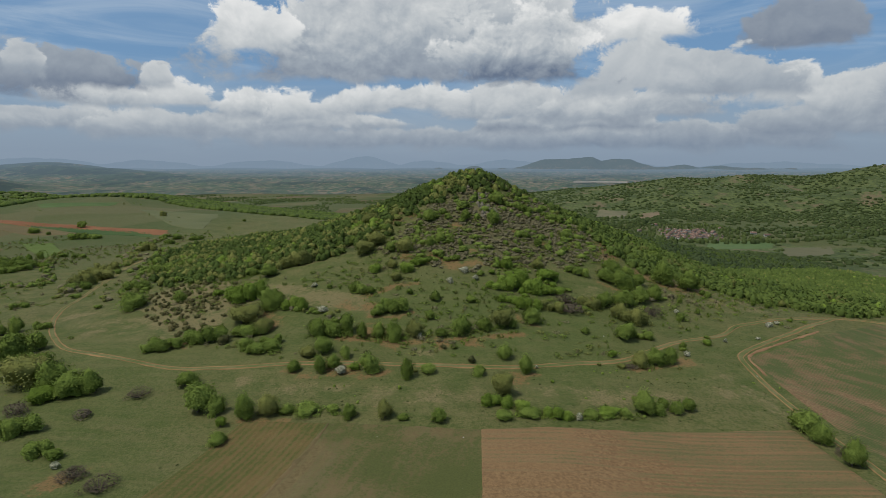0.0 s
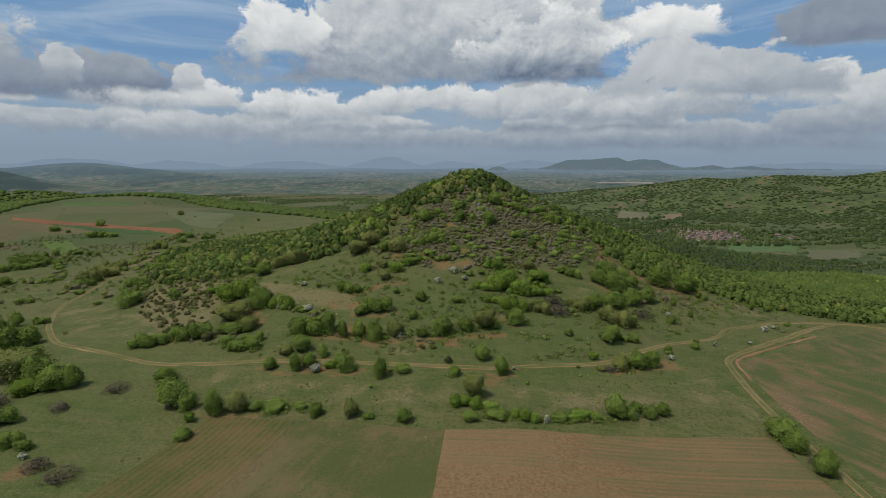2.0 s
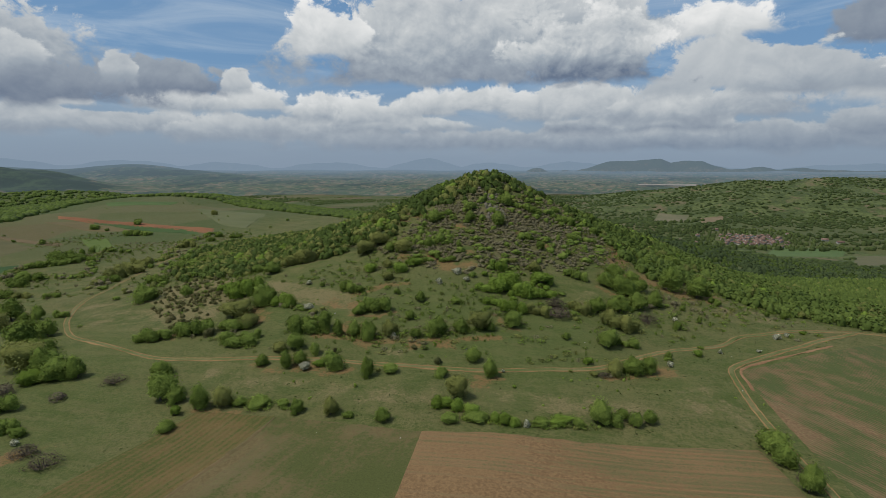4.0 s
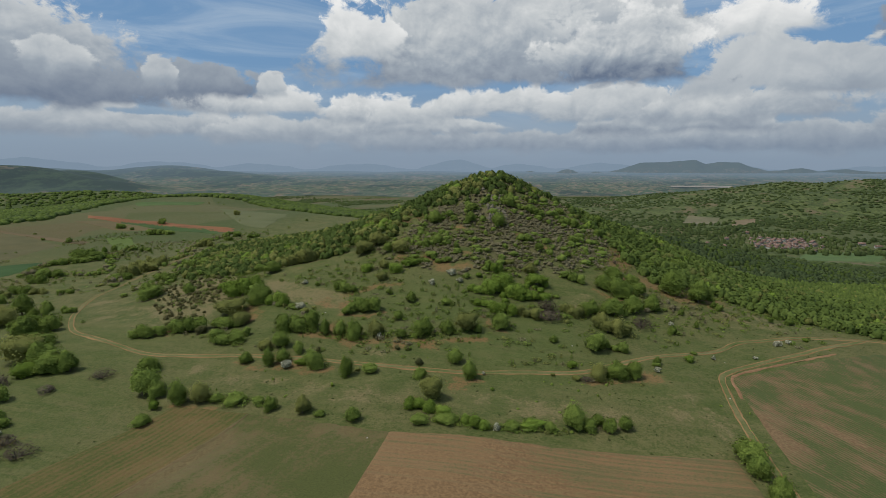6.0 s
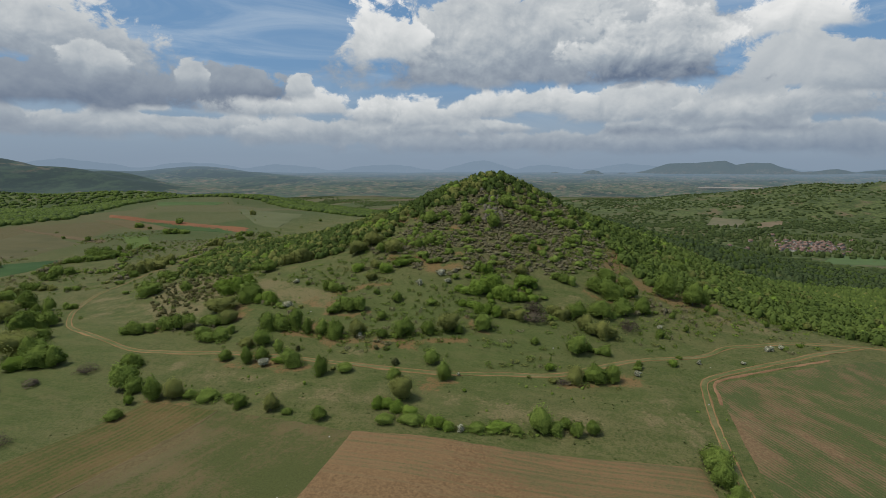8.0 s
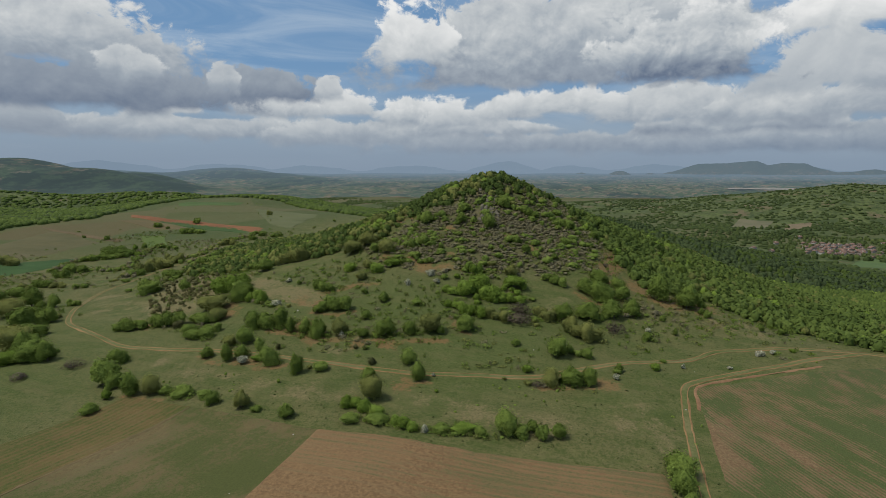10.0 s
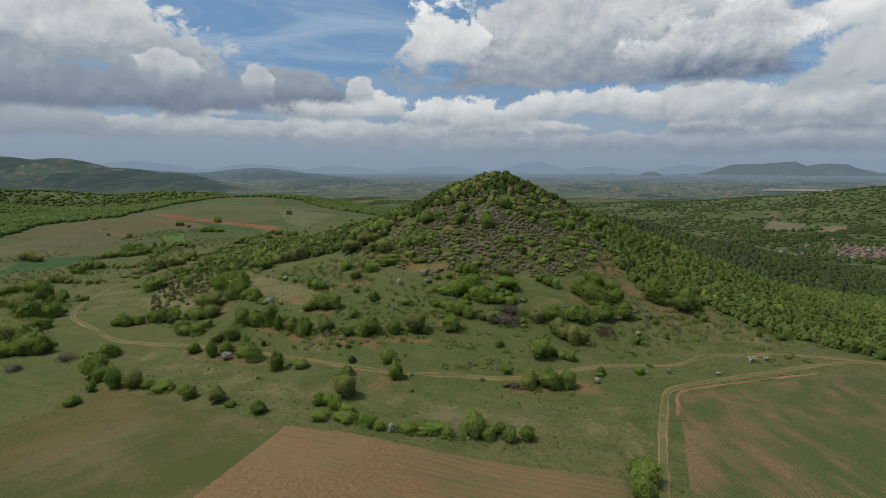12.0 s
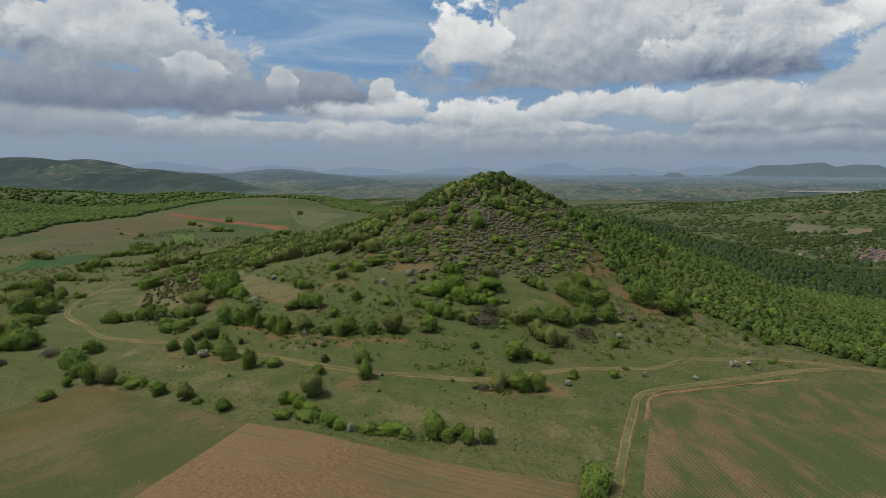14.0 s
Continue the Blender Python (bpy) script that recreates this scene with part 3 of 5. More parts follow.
# ---- places: x, y, width, height of each thing in metres ----
OAKS_A = [(-134.1, 168.5, 13.9, 13.9), (-109.6, 150.1, 10.6, 9.4), (-100.4, 144.1, 11.5, 8.6), (-94.1, 144.5, 8.1, 8.2), (-99.3, 124.5, 10.2, 6.1), (-70.6, 147.4, 7.2, 5.7), (-61.7, 133.8, 12, 11.2), (-56.4, 132.4, 5, 6.7), (-50.6, 119.2, 5.2, 3.3), (-48.6, 129.9, 7, 7.8), (-38.5, 131.2, 4.6, 2.8), (-33.1, 131.9, 6.9, 3.1), (-27.3, 132.5, 4.8, 2.3), (-22.9, 129.7, 3.8, 4.7), (-9.5, 129, 3.2, 1.8), (-0.5, 128.7, 5.4, 4), (23.8, 157.2, 5.1, 6.4), (10.7, 153.9, 4.6, 3.4), (-3.9, 153.7, 6.9, 3.4), (-10.1, 149.9, 4.5, 7.4), (-42.3, 153.8, 4.6, 4.4), (-35, 153, 5.1, 6.4), (-31.2, 155, 5.1, 4.9), (-21.3, 153.6, 7, 7)]
OAKS_B = [(-36.7, 164.1, 8.3, 7.2), (-29.3, 161.2, 3.9, 4.8), (-36.4, 176, 14.4, 8.6), (-25.9, 173.8, 5, 6.5), (-20.3, 174.4, 5.5, 6.4), (-15.2, 174.1, 6.6, 7.4), (-0.7, 175.2, 5.9, 4.4), (6.3, 178.4, 8.5, 7.4), (13.7, 180.5, 5.7, 5.8), (23.2, 183.1, 3.9, 3.7), (19.1, 164.8, 5.6, 5), (-23.4, 188.5, 5.1, 3.7), (-18.2, 191.9, 11.9, 7.3), (-30.4, 207.9, 10.4, 5.9), (30.4, 188, 8, 7.2), (-2.9, 200, 5.8, 4.7), (9.9, 199.8, 5.1, 2.3), (-12.7, 205.6, 3, 2.8), (-4.3, 188.2, 5.1, 4.4), (61.4, 207.9, 8.3, 7), (69.7, 210.5, 10, 8.1), (78.3, 215.7, 10.4, 7.9), (85.1, 219.8, 7.7, 7.9), (74.2, 228.8, 11.8, 9.2)]
OAKS_C = [(82.2, 231.6, 9.5, 7.5), (67.9, 231.7, 9.2, 7.2), (73, 241.3, 9.6, 7), (95.3, 242.1, 13, 12.4), (105.7, 237.2, 10.9, 11.1), (60.6, 181.3, 8.4, 7.5), (66.9, 184.8, 7.8, 3.8), (65.9, 167.2, 7.3, 6.5), (70.6, 167.9, 5.4, 6.9), (47.7, 182.9, 4.5, 2.6), (79, 178.1, 3.1, 3), (89, 204.3, 3.7, 3.6), (98.2, 210.7, 2.1, 3.6), (111.7, 232, 3.5, 3.3), (95.3, 220.8, 2.4, 3.1), (-43.9, 213, 3.2, 2.1), (-77.9, 178.4, 13.9, 7.8), (-62, 201.5, 11.7, 8.8), (-46.4, 193.7, 4.2, 2.7), (-124.8, 220.7, 11.8, 8.9), (-143.9, 257.7, 10.9, 7), (-106.2, 222.2, 7.8, 5.7), (-64.4, 179.8, 12.5, 5.6), (-57.7, 168, 12.4, 5.6)]
OAKS_D = [(-54.6, 172.5, 7.9, 3.8), (-90.2, 173.1, 11.7, 5.3), (89.4, 130.6, 8.5, 6.8), (89.1, 125, 7.2, 6), (88.9, 113.8, 5.5, 7.8), (-86.9, 113.9, 9.5, 4.6), (14.8, 130.9, 6.4, 2.9), (21.8, 131.6, 6.5, 2.9), (36.9, 133, 5.3, 2.4), (46.3, 135.2, 4.3, 2.7), (51.3, 137.6, 7.1, 7.5), (57.7, 139, 9.1, 4.9), (64, 139.6, 5.4, 4.8), (78.5, 177.3, 2.7, 1.6), (92.3, 190.4, 2.4, 1.3), (56.1, 232.4, 9.9, 5.5), (-6, 268.7, 8.1, 6.8), (11, 266.6, 5.9, 6.8), (-23.1, 241.9, 5.9, 6.2), (-5.9, 243, 4.4, 5.8), (-1, 246.3, 6, 5.8), (7.6, 242.9, 3.4, 3.3), (23.1, 266.1, 8.1, 7.8), (26.2, 286.6, 8.7, 8.5)]
OAKS_E = [(10, 276.6, 8.9, 6.4), (40.3, 284, 9.8, 6.1), (52.5, 297, 6.7, 4.8), (56, 283.4, 10.6, 5.6), (71.2, 312.5, 8.6, 5.7), (70.5, 285.7, 5.5, 5.3), (42.3, 250.8, 6.2, 5), (37.9, 256.7, 5.3, 4.1), (58.9, 269.4, 6.2, 4.9), (55, 250.5, 4.2, 3.6), (-3.3, 233.2, 8.5, 3.8), (3.8, 232.4, 7.1, 3.2), (13.4, 235.3, 3.8, 2.2), (-28.2, 268.8, 6.6, 5.3), (-41.7, 258.9, 5.9, 5.2), (-48.5, 259.8, 5.4, 3.6), (-74.2, 234.6, 8.9, 6.9), (-84.4, 243.5, 7.2, 4.7), (-100.5, 263.1, 7.9, 5.8), (-119, 274.8, 8.6, 6.2), (-134.8, 291, 10.7, 7.4), (-148.3, 293.8, 14.8, 6.7), (-330.5, 512.4, 10.2, 9.2), (-352.5, 482.9, 10.4, 7.1)]
OAKS_F = [(-337.8, 478.5, 5.8, 4.2), (-304, 464.1, 17.2, 7.8), (-292, 462.1, 15.5, 7.3), (-202.3, 571.8, 4.5, 4.4), (-198.1, 448.7, 11.8, 5.3), (-215.9, 454.5, 9, 6.4), (-213.8, 435.8, 9.8, 5.1), (-165, 324.3, 9, 7.1), (-270.1, 346.2, 24.4, 11), (-261.1, 352.5, 8.8, 6.3), (-266.8, 390.2, 6.9, 4.4), (-251.3, 383.5, 9.9, 4.5), (-177.3, 189.8, 16.4, 8.2), (-205.2, 210.1, 11.8, 8.6), (-205.2, 220.5, 9.9, 6.8), (-167.2, 199.1, 14.2, 11.2), (-160, 197.3, 5.4, 4.4), (-156.8, 200.9, 6.1, 7.4), (-139.5, 178, 15.5, 9.8), (-128.1, 166.3, 14.8, 6.7), (-149.9, 204, 7.4, 4.1), (-230.3, 267.8, 13.7, 7.3), (-239.3, 284.9, 18.1, 8.1), (-271, 323.5, 13.3, 6.2)]
OAKS_G = [(-264.2, 329.7, 16.4, 7.4), (-259.6, 339.6, 13, 6), (-278, 383, 5.8, 6.8), (-339.8, 407.5, 6.7, 6.5), (-369, 411.6, 4.2, 3.4), (-177.9, 268.7, 12.6, 5.7), (-137.8, 253.2, 8.8, 6.3), (-168.3, 251.6, 5.7, 3), (-184.8, 239.5, 7.6, 3.5), (-217.4, 244, 13.1, 5.9), (110.1, 233.5, 3.1, 3), (111.1, 243.7, 4, 4.3), (128.9, 228.3, 2.9, 3.3), (136.2, 229.5, 4, 3.3), (94.8, 220.8, 2, 2.6), (98.1, 211.6, 1.7, 2.9), (107.6, 283.3, 8.6, 7.7), (80.1, 241, 7, 5.2), (91.6, 266.7, 9.4, 6.4)]
OAKS = OAKS_A + OAKS_B + OAKS_C + OAKS_D + OAKS_E + OAKS_F + OAKS_G
BUDDING_OAKS_A = [(-118.6, 152.9, 15, 12.2), (-43.2, 131.4, 6.3, 6.4), (-14.3, 129.5, 5.2, 5.6), (15.2, 142.5, 7.2, 8.9), (-40.4, 161.6, 5.8, 4), (-9, 176, 7.7, 6.6), (19.2, 183.3, 8.8, 8.8), (-7.9, 153.5, 2, 1.2), (39.3, 199.3, 8.5, 4.6), (54.5, 206.2, 9, 4.9), (67.8, 197.7, 12.7, 7.4), (60.5, 165.8, 6.3, 6), (-70.1, 190.9, 13.7, 9), (-59.5, 182.4, 8.3, 5.8), (54.1, 163.3, 3.4, 1.6), (47.4, 163.9, 1.5, 1.2), (-18.6, 216.4, 5.8, 4.2), (-20.8, 229.1, 5.6, 4.5), (-33.3, 244, 10, 8.1), (-16.9, 240.6, 8.3, 7.5), (39.1, 230.7, 6.3, 5.5), (30.3, 235.7, 5.3, 3.2), (-36.8, 283.1, 9.8, 7.2), (-30.3, 250.9, 10.2, 8.3)]
BUDDING_OAKS_B = [(-55.6, 255.4, 8.1, 4), (-65, 246, 11.7, 7.5), (-294.7, 592.7, 7.4, 7.3), (-211, 400.2, 13.3, 6.7), (-163.5, 187, 14, 9.5), (-136.9, 184.7, 4.9, 2.6), (-306.1, 294, 18, 8.1), (-182.9, 280.3, 12.9, 7.2), (-185.7, 295.3, 17.5, 8.9), (-191.7, 313.2, 13.6, 7.6), (-205, 244.9, 9.9, 4.5), (-216.4, 235.2, 10.3, 4.6)]
BUDDING_OAKS = BUDDING_OAKS_A + BUDDING_OAKS_B
BARE_SHRUBS = [(-107, 133.5, 6.8, 4.6), (-88.2, 130.8, 6, 2.7), (-80.6, 141.3, 6.3, 3.1), (46.5, 199.2, 10.8, 4.8), (45.9, 206, 9.3, 4.8), (78.8, 205.5, 7.2, 4.9), (90.4, 119.1, 3.2, 3.1), (-75, 105.9, 6.9, 3.1), (-67.2, 101.5, 6.7, 3), (56.8, 163.5, 4.3, 1.9), (75.7, 258.7, 3, 2.4)]
BRIGHT_BUSHES_A = [(-105.4, 140.4, 7.9, 5.4), (-52.9, 125.9, 3.2, 4.2), (13.9, 136.3, 9, 4), (20.2, 135.1, 4.5, 3.4), (-25.6, 154.6, 4.1, 2.8), (29.2, 217.7, 11.7, 8.4), (20.8, 211.1, 9.1, 4.3), (31.4, 212.1, 13.6, 7.6), (41.8, 223.1, 10.8, 7), (38.7, 211.2, 10.2, 4.6), (23.9, 200, 8.7, 3.9), (45.1, 214.9, 6.9, 3.8), (30.9, 198.2, 10.4, 4.7), (52.9, 169.2, 3.1, 3.8), (89.4, 183.6, 3.8, 3.1), (-76.4, 212.7, 15.1, 9.4), (-53.5, 197.6, 10, 5.9), (-90.9, 222.8, 5.3, 4), (28.3, 132.2, 7.8, 3.5), (42.1, 134.6, 7, 3.2), (30.9, 151.4, 1.5, 1.3), (-11.6, 143, 1.1, 1.4), (24.6, 227.1, 8.4, 5.2), (-27.6, 226.7, 6.5, 5.3)]
BRIGHT_BUSHES_B = [(-14.6, 223.9, 6.8, 5.2), (-10.3, 229.2, 7.9, 5.7), (-280.5, 376.3, 4.7, 5.7), (-251.9, 349.2, 10.8, 5), (133.8, 210.9, 2.3, 2), (89.4, 183.2, 2.5, 2.8)]
BRIGHT_BUSHES = BRIGHT_BUSHES_A + BRIGHT_BUSHES_B
BLOSSOM_BUSHES = [(-28.8, 151.4, 4, 3.8), (-7.6, 174.2, 2.2, 2.5), (77.8, 173, 2.4, 2.7), (123.3, 206.1, 2.9, 2.1), (127.2, 208.4, 2.6, 1.9), (-50.2, 215.8, 3.3, 2.2), (-42.1, 193.2, 5.4, 3.5), (-76.8, 210.6, 2.9, 3.3), (-81.3, 109.4, 2.6, 2.1), (33.6, 131.4, 2.2, 2.4), (27.8, 159.6, 1.4, 1.7), (8.2, 222.6, 4.5, 3), (12.9, 216.6, 3.3, 3), (2.4, 212.1, 3, 2.9), (89.3, 210, 2.9, 2.3), (122.4, 205.2, 2.2, 2.1), (127.3, 208, 2, 1.9), (97.7, 188, 1.7, 1.8), (111.4, 192.4, 2, 1.3)]
JUNIPERS = [(-23.4, 162.5, 1.8, 2.4), (8.6, 160.8, 3.1, 2.6), (0.2, 167.9, 2.5, 1.6), (3.3, 167.9, 2.1, 1.7), (-70.8, 175.1, 4.7, 3.6)]
MAIN_TRACK = [(-194.2, 365.8), (-184.0, 316.7), (-172.9, 279.3), (-164.2, 247.7), (-157.8, 224.3), (-146.9, 204.7), (-132.7, 186.4), (-120.2, 176.0), (-102.7, 168.2), (-89.1, 162.4), (-78.8, 158.5), (-66.8, 157.7), (-55.2, 157.7), (-43.5, 157.5), (-30.4, 157.8), (-13.9, 158.1), (-4.0, 157.8), (6.0, 157.8), (19.4, 159.3), (29.7, 161.2), (44.1, 164.5), (57.4, 168.3), (66.8, 175.0), (79.7, 184.1), (95.0, 192.0), (104.1, 198.2), (109.9, 203.5), (123.2, 210.2), (139.4, 215.3), (161.0, 220.4), (175.9, 216.5)]
FIELD_TRACK = [(155.7, 218.8), (146.7, 212.1), (126.8, 198.6), (106.7, 185.4), (98.9, 178.8), (96.2, 173.8), (95.0, 163.4), (94.3, 150.8), (93.8, 139.7), (93.5, 128.4), (93.2, 115.0), (92.9, 98.0), (92.8, 80.0), (93.0, 62.0)]
BANKS = [([(-33.2, 173.4), (-22.2, 172.1), (-11.4, 171.7), (2.9, 173.7), (15.7, 176.0), (26.2, 178.9)], 1.1), ([(87.1, 246.1), (94.1, 241.0), (101.2, 237.1), (110.0, 234.7)], 1.6), ([(-28.2, 204.5), (-18.3, 212.3), (-9.6, 212.2)], 0.9), ([(-25.1, 188.4), (-16.3, 187.8), (-10.7, 192.3)], 1), ([(-10.4, 232.6), (3.7, 228.1), (15.4, 229.0), (27.1, 229.0)], 0.8), ([(75.3, 263.6), (74.7, 247.5), (77.3, 243.4)], 1.2), ([(64.5, 228.0), (70.4, 224.0), (74.8, 223.3)], 0.8), ([(24.3, 194.7), (27.4, 187.8), (31.0, 185.8)], 0.7), ([(57.3, 162.4), (63.0, 164.0), (71.4, 165.8)], 0.8)]
BANKS += [([(19.8, 155.5), (23.6, 153.9), (27.3, 156.4)], 0.8), ([(-46.0, 154.5), (-40.3, 150.9), (-35.4, 150.4)], 0.7), ([(-22.7, 149.7), (-18.1, 151.1), (-15.2, 154.4)], 0.8), ([(-23.0, 272.1), (-19.1, 275.6), (-12.4, 280.0)], 0.6), ([(-30.4, 205.1), (-27.3, 206.1), (-24.4, 208.7)], 0.6), ([(-71.3, 200.9), (-62.8, 193.4), (-56.5, 192.4)], 0.9), ([(12.1, 141.9), (14.1, 138.5), (18.2, 136.4)], 0.7), ([(-49.1, 128.4), (-42.7, 127.8), (-37.4, 128.3)], 0.6)]
TERRACE = [(-81.7, 232.0), (-59.7, 220.6), (-39.6, 209.5), (-27.1, 204.4), (-25.5, 191.4), (-37.2, 196.1), (-54.7, 200.9), (-61.1, 209.1), (-77.6, 226.7)]
JUNIPER_SLOPE = [(-127.7, 232.4), (-112.1, 252.3), (-92.9, 236.1), (-81.2, 230.6), (-75.2, 206.0), (-80.1, 191.4), (-85.3, 180.7), (-95.7, 186.5), (-114.3, 209.1)]
GREY_SLOPE = [(-23.4, 245.7), (-6.8, 284.4), (13.2, 290.5), (29.5, 314.0), (52.0, 315.0), (76.5, 284.1), (68.6, 253.4), (52.8, 239.9), (26.8, 226.6), (8.4, 228.6), (-10.5, 233.6)]
WOOD_EDGE = [(64.0, 300.0), (77.0, 284.0), (82.0, 266.0), (92.0, 250.0), (104.4, 253.0), (120.0, 247.5), (131.3, 237.0), (143.6, 231.0), (160.0, 226.5), (182.3, 224.9), (400.0, 215.0)]
LEFT_WOOD = [(-175.0, 345.0), (-185.0, 420.0), (-60.0, 465.0), (60.0, 440.0), (60.0, 335.0), (40.0, 312.0), (28.4, 296.0), (19.0, 291.0), (5.0, 290.0), (-13.0, 288.0), (-25.4, 268.0), (-36.6, 251.0), (-57.4, 252.0), (-72.2, 249.3), (-90.5, 243.0), (-125.3, 252.5)]
BARE_SPOTS = [(88, 248, 9), (96, 239, 8), (104, 241, 8), (113, 243, 7), (76, 256, 8), (78, 274, 8), (82, 279, 6), (-26, 279, 6), (-20, 285, 5), (-3, 236, 5), (12, 239, 4), (33, 262, 4), (45, 255, 4), (6, 262, 4), (109, 236, 5), (78, 263, 8), (-13.6, 276.5, 5), (-23, 276, 5), (-15.4, 237, 4), (3.7, 229.6, 6), (12, 230, 5),
              (-22.8, 177, 6), (-15, 172, 6), (0, 172, 5), (9, 173, 5), (78, 233.5, 6), (-30, 153, 6), (21, 151, 4), (-35, 198, 5), (-27, 197, 5), (-60, 187, 6), (-64, 195, 5), (75, 170, 5), (-85, 178, 5), (-78, 104, 4), (-92, 97, 6)]
DRY_SPOTS = [(-55, 149, 5), (-49, 147, 4), (-4, 165, 6), (0, 143, 7), (-125, 195, 8), (60, 144, 10), (90, 140, 7), (-150, 220, 9), (125, 228, 10)]
DRY_ZONES = [(45, 146, 42, 9), (-5, 140, 20, 8), (85, 150, 14, 16), (-115, 205, 30, 25), (118, 226, 26, 12), (-40, 143, 20, 7), (60, 216, 25, 9)]
RED_FIELD = [(8.4, 126.2), (87.0, 131.0), (91.5, 40.0), (3.2, 40.0)]
GREEN_FIELD = [(-48.0, 129.0), (-27.0, 128.2), (-49.0, 40.0), (-76.5, 40.0)]
MEADOW_FIELD = [(-28.2, 128.2), (10.4, 126.0), (5.2, 40.0), (-50.2, 40.0)]
ROW_FIELD = [(99.3, 177.5), (170.0, 217.5), (260.0, 60.0), (94.6, 60.0)]
FIELD_EDGE = [(139.0, 201.5), (124.0, 192.5), (110.0, 184.5), (102.0, 179.0), (99.2, 174.5), (98.8, 168.0), (98.4, 163.5)]
FAR_FIELDS = [
    ("red_strip_field", [(-440, 538), (-250, 510), (-236, 482), (-424, 522)], ((0.155, 0.066, 0.030), (0.215, 0.096, 0.044)), "far strip of bare red ploughed earth"),
    ("green_strip_field", [(-397, 520), (-256, 495), (-246, 473), (-310, 484)], ((0.032, 0.062, 0.017), (0.055, 0.088, 0.024)), "far strip of dark green crop"),
    ("tan_field", [(-426, 504), (-387, 514), (-308, 481), (-351, 473)], ((0.095, 0.076, 0.034), (0.130, 0.100, 0.046)), "tan stubble field strip"),
    ("tan_strip_field", [(-453, 440), (-327, 414), (-318, 400), (-427, 429)], ((0.100, 0.074, 0.036), (0.140, 0.100, 0.052)), "narrow tan strip of stubble"),
    ("lime_field", [(-330, 434), (-314, 446), (-262, 391), (-273, 382)], ((0.070, 0.100, 0.022), (0.095, 0.128, 0.030)), "small lime green meadow field"),
    ("green_strip_field", [(-478, 660), (-410, 717), (-400, 677), (-450, 629)], ((0.050, 0.085, 0.024), (0.072, 0.110, 0.032)), "thin bright green strip of crop"),
    ("brown_field", [(-384, 314), (-422, 428), (-333, 396), (-316, 295)], ((0.074, 0.072, 0.030), (0.104, 0.090, 0.040)), "dull brown and green fallow field"),
    ("pale_field", [(-354, 652), (-250, 631), (-217, 506), (-256, 530)], ((0.074, 0.086, 0.034), (0.102, 0.108, 0.047)), "pale grazed field on the plateau"),
    ("dark_crop_field", [(-316, 295), (-291, 335), (-271, 291), (-276, 248)], ((0.028, 0.060, 0.017), (0.046, 0.086, 0.024)), "dark green crop field"),
    ("valley_field", [(371, 1338), (425, 1290), (376, 1168), (318, 1180)], ((0.100, 0.098, 0.052), (0.140, 0.125, 0.072)), "pale tan field in the valley"),
    ("valley_field", [(428, 893), (528, 887), (474, 802), (360, 771)], ((0.060, 0.095, 0.032), (0.085, 0.125, 0.042)), "bright green field beside a village"),
    ("valley_field", [(430, 1237), (480, 1251), (462, 1184), (401, 1139)], ((0.125, 0.098, 0.055), (0.165, 0.125, 0.075)), "small tan field in the valley"),
    ("valley_field", [(495, 812), (569, 817), (529, 748), (430, 699)], ((0.075, 0.078, 0.038), (0.105, 0.100, 0.052)), "dull brown field beside a lane"),
]
PLATEAU_EDGE = [(-330, 200), (-424, 335), (-475, 430), (-455, 498), (-500, 640), (-505, 740), (-400, 790), (-290, 705), (-200, 680), (-110, 690), (-40, 720)]
PLATEAU_WOOD = PLATEAU_EDGE + [(-60, 900), (-300, 1100), (-800, 1150), (-1500, 900), (-1500, 200)]
KNOLL_WOOD = [(0, 470), (60, 440), (110, 385), (150, 395), (190, 445), (225, 468), (250, 475), (320, 525), (420, 590), (420, 660), (300, 640), (230, 760), (60, 800), (-40, 650)]

# hedges and thickets: line, width of the belt, bush sizes, bushes for each metre
HEDGES = [
    ([(14, 134), (22, 131), (36, 132), (50, 135)], 1.2, (0.8, 2.0), 1.6, "low green hedge along a field"),
    ([(-51, 130), (-43, 132), (-31, 132), (-22, 130)], 1.4, (0.8, 2.2), 1.2, "low green hedge along a field"),
    ([(-34, 176), (-19, 174), (-4, 177), (9, 178), (23, 185)], 2.0, (1.0, 3.0), 0.9, "olive hedge on a terrace bank"),
    ([(-68, 209), (-52, 197), (-38, 190), (-32, 177)], 3.0, (1.2, 3.4), 0.8, "olive hedge on a terrace bank"),
    ([(-177, 256), (-186, 292), (-196, 339), (-228, 416), (-233, 476)], 6.0, (2.0, 5.0), 0.8, "dark hedge along a dry gully"),
    ([(-148, 236), (-141, 259), (-175, 329), (-196, 399)], 9.0, (2.0, 5.0), 0.7, "brown and green thicket along a ridge"),
    ([(-259, 286), (-276, 321), (-270, 350)], 4.0, (2.0, 5.0), 0.6, "dark hedge along a dry gully"),
    ([(-236, 288), (-211, 292), (-244, 341), (-277, 397)], 4.0, (2.0, 4.5), 0.6, "dark hedge along a dry gully"),
    ([(43, 201), (59, 208), (78, 218), (93, 229)], 5.0, (1.0, 3.2), 1.2, "grey and green brambles on a bank"),
    ([(19, 219), (32, 212), (46, 222)], 6.0, (2.0, 4.6), 1.0, "bright green thicket of young trees"),
    ([(-111, 145), (-105, 147), (-95, 150)], 2.5, (1.4, 3.4), 1.0, "dark green hedge over rough pasture"),
    ([(-27, 157), (-57, 167), (-90, 179)], 3.0, (0.8, 2.4), 0.5, "low bushes along a track"),
]


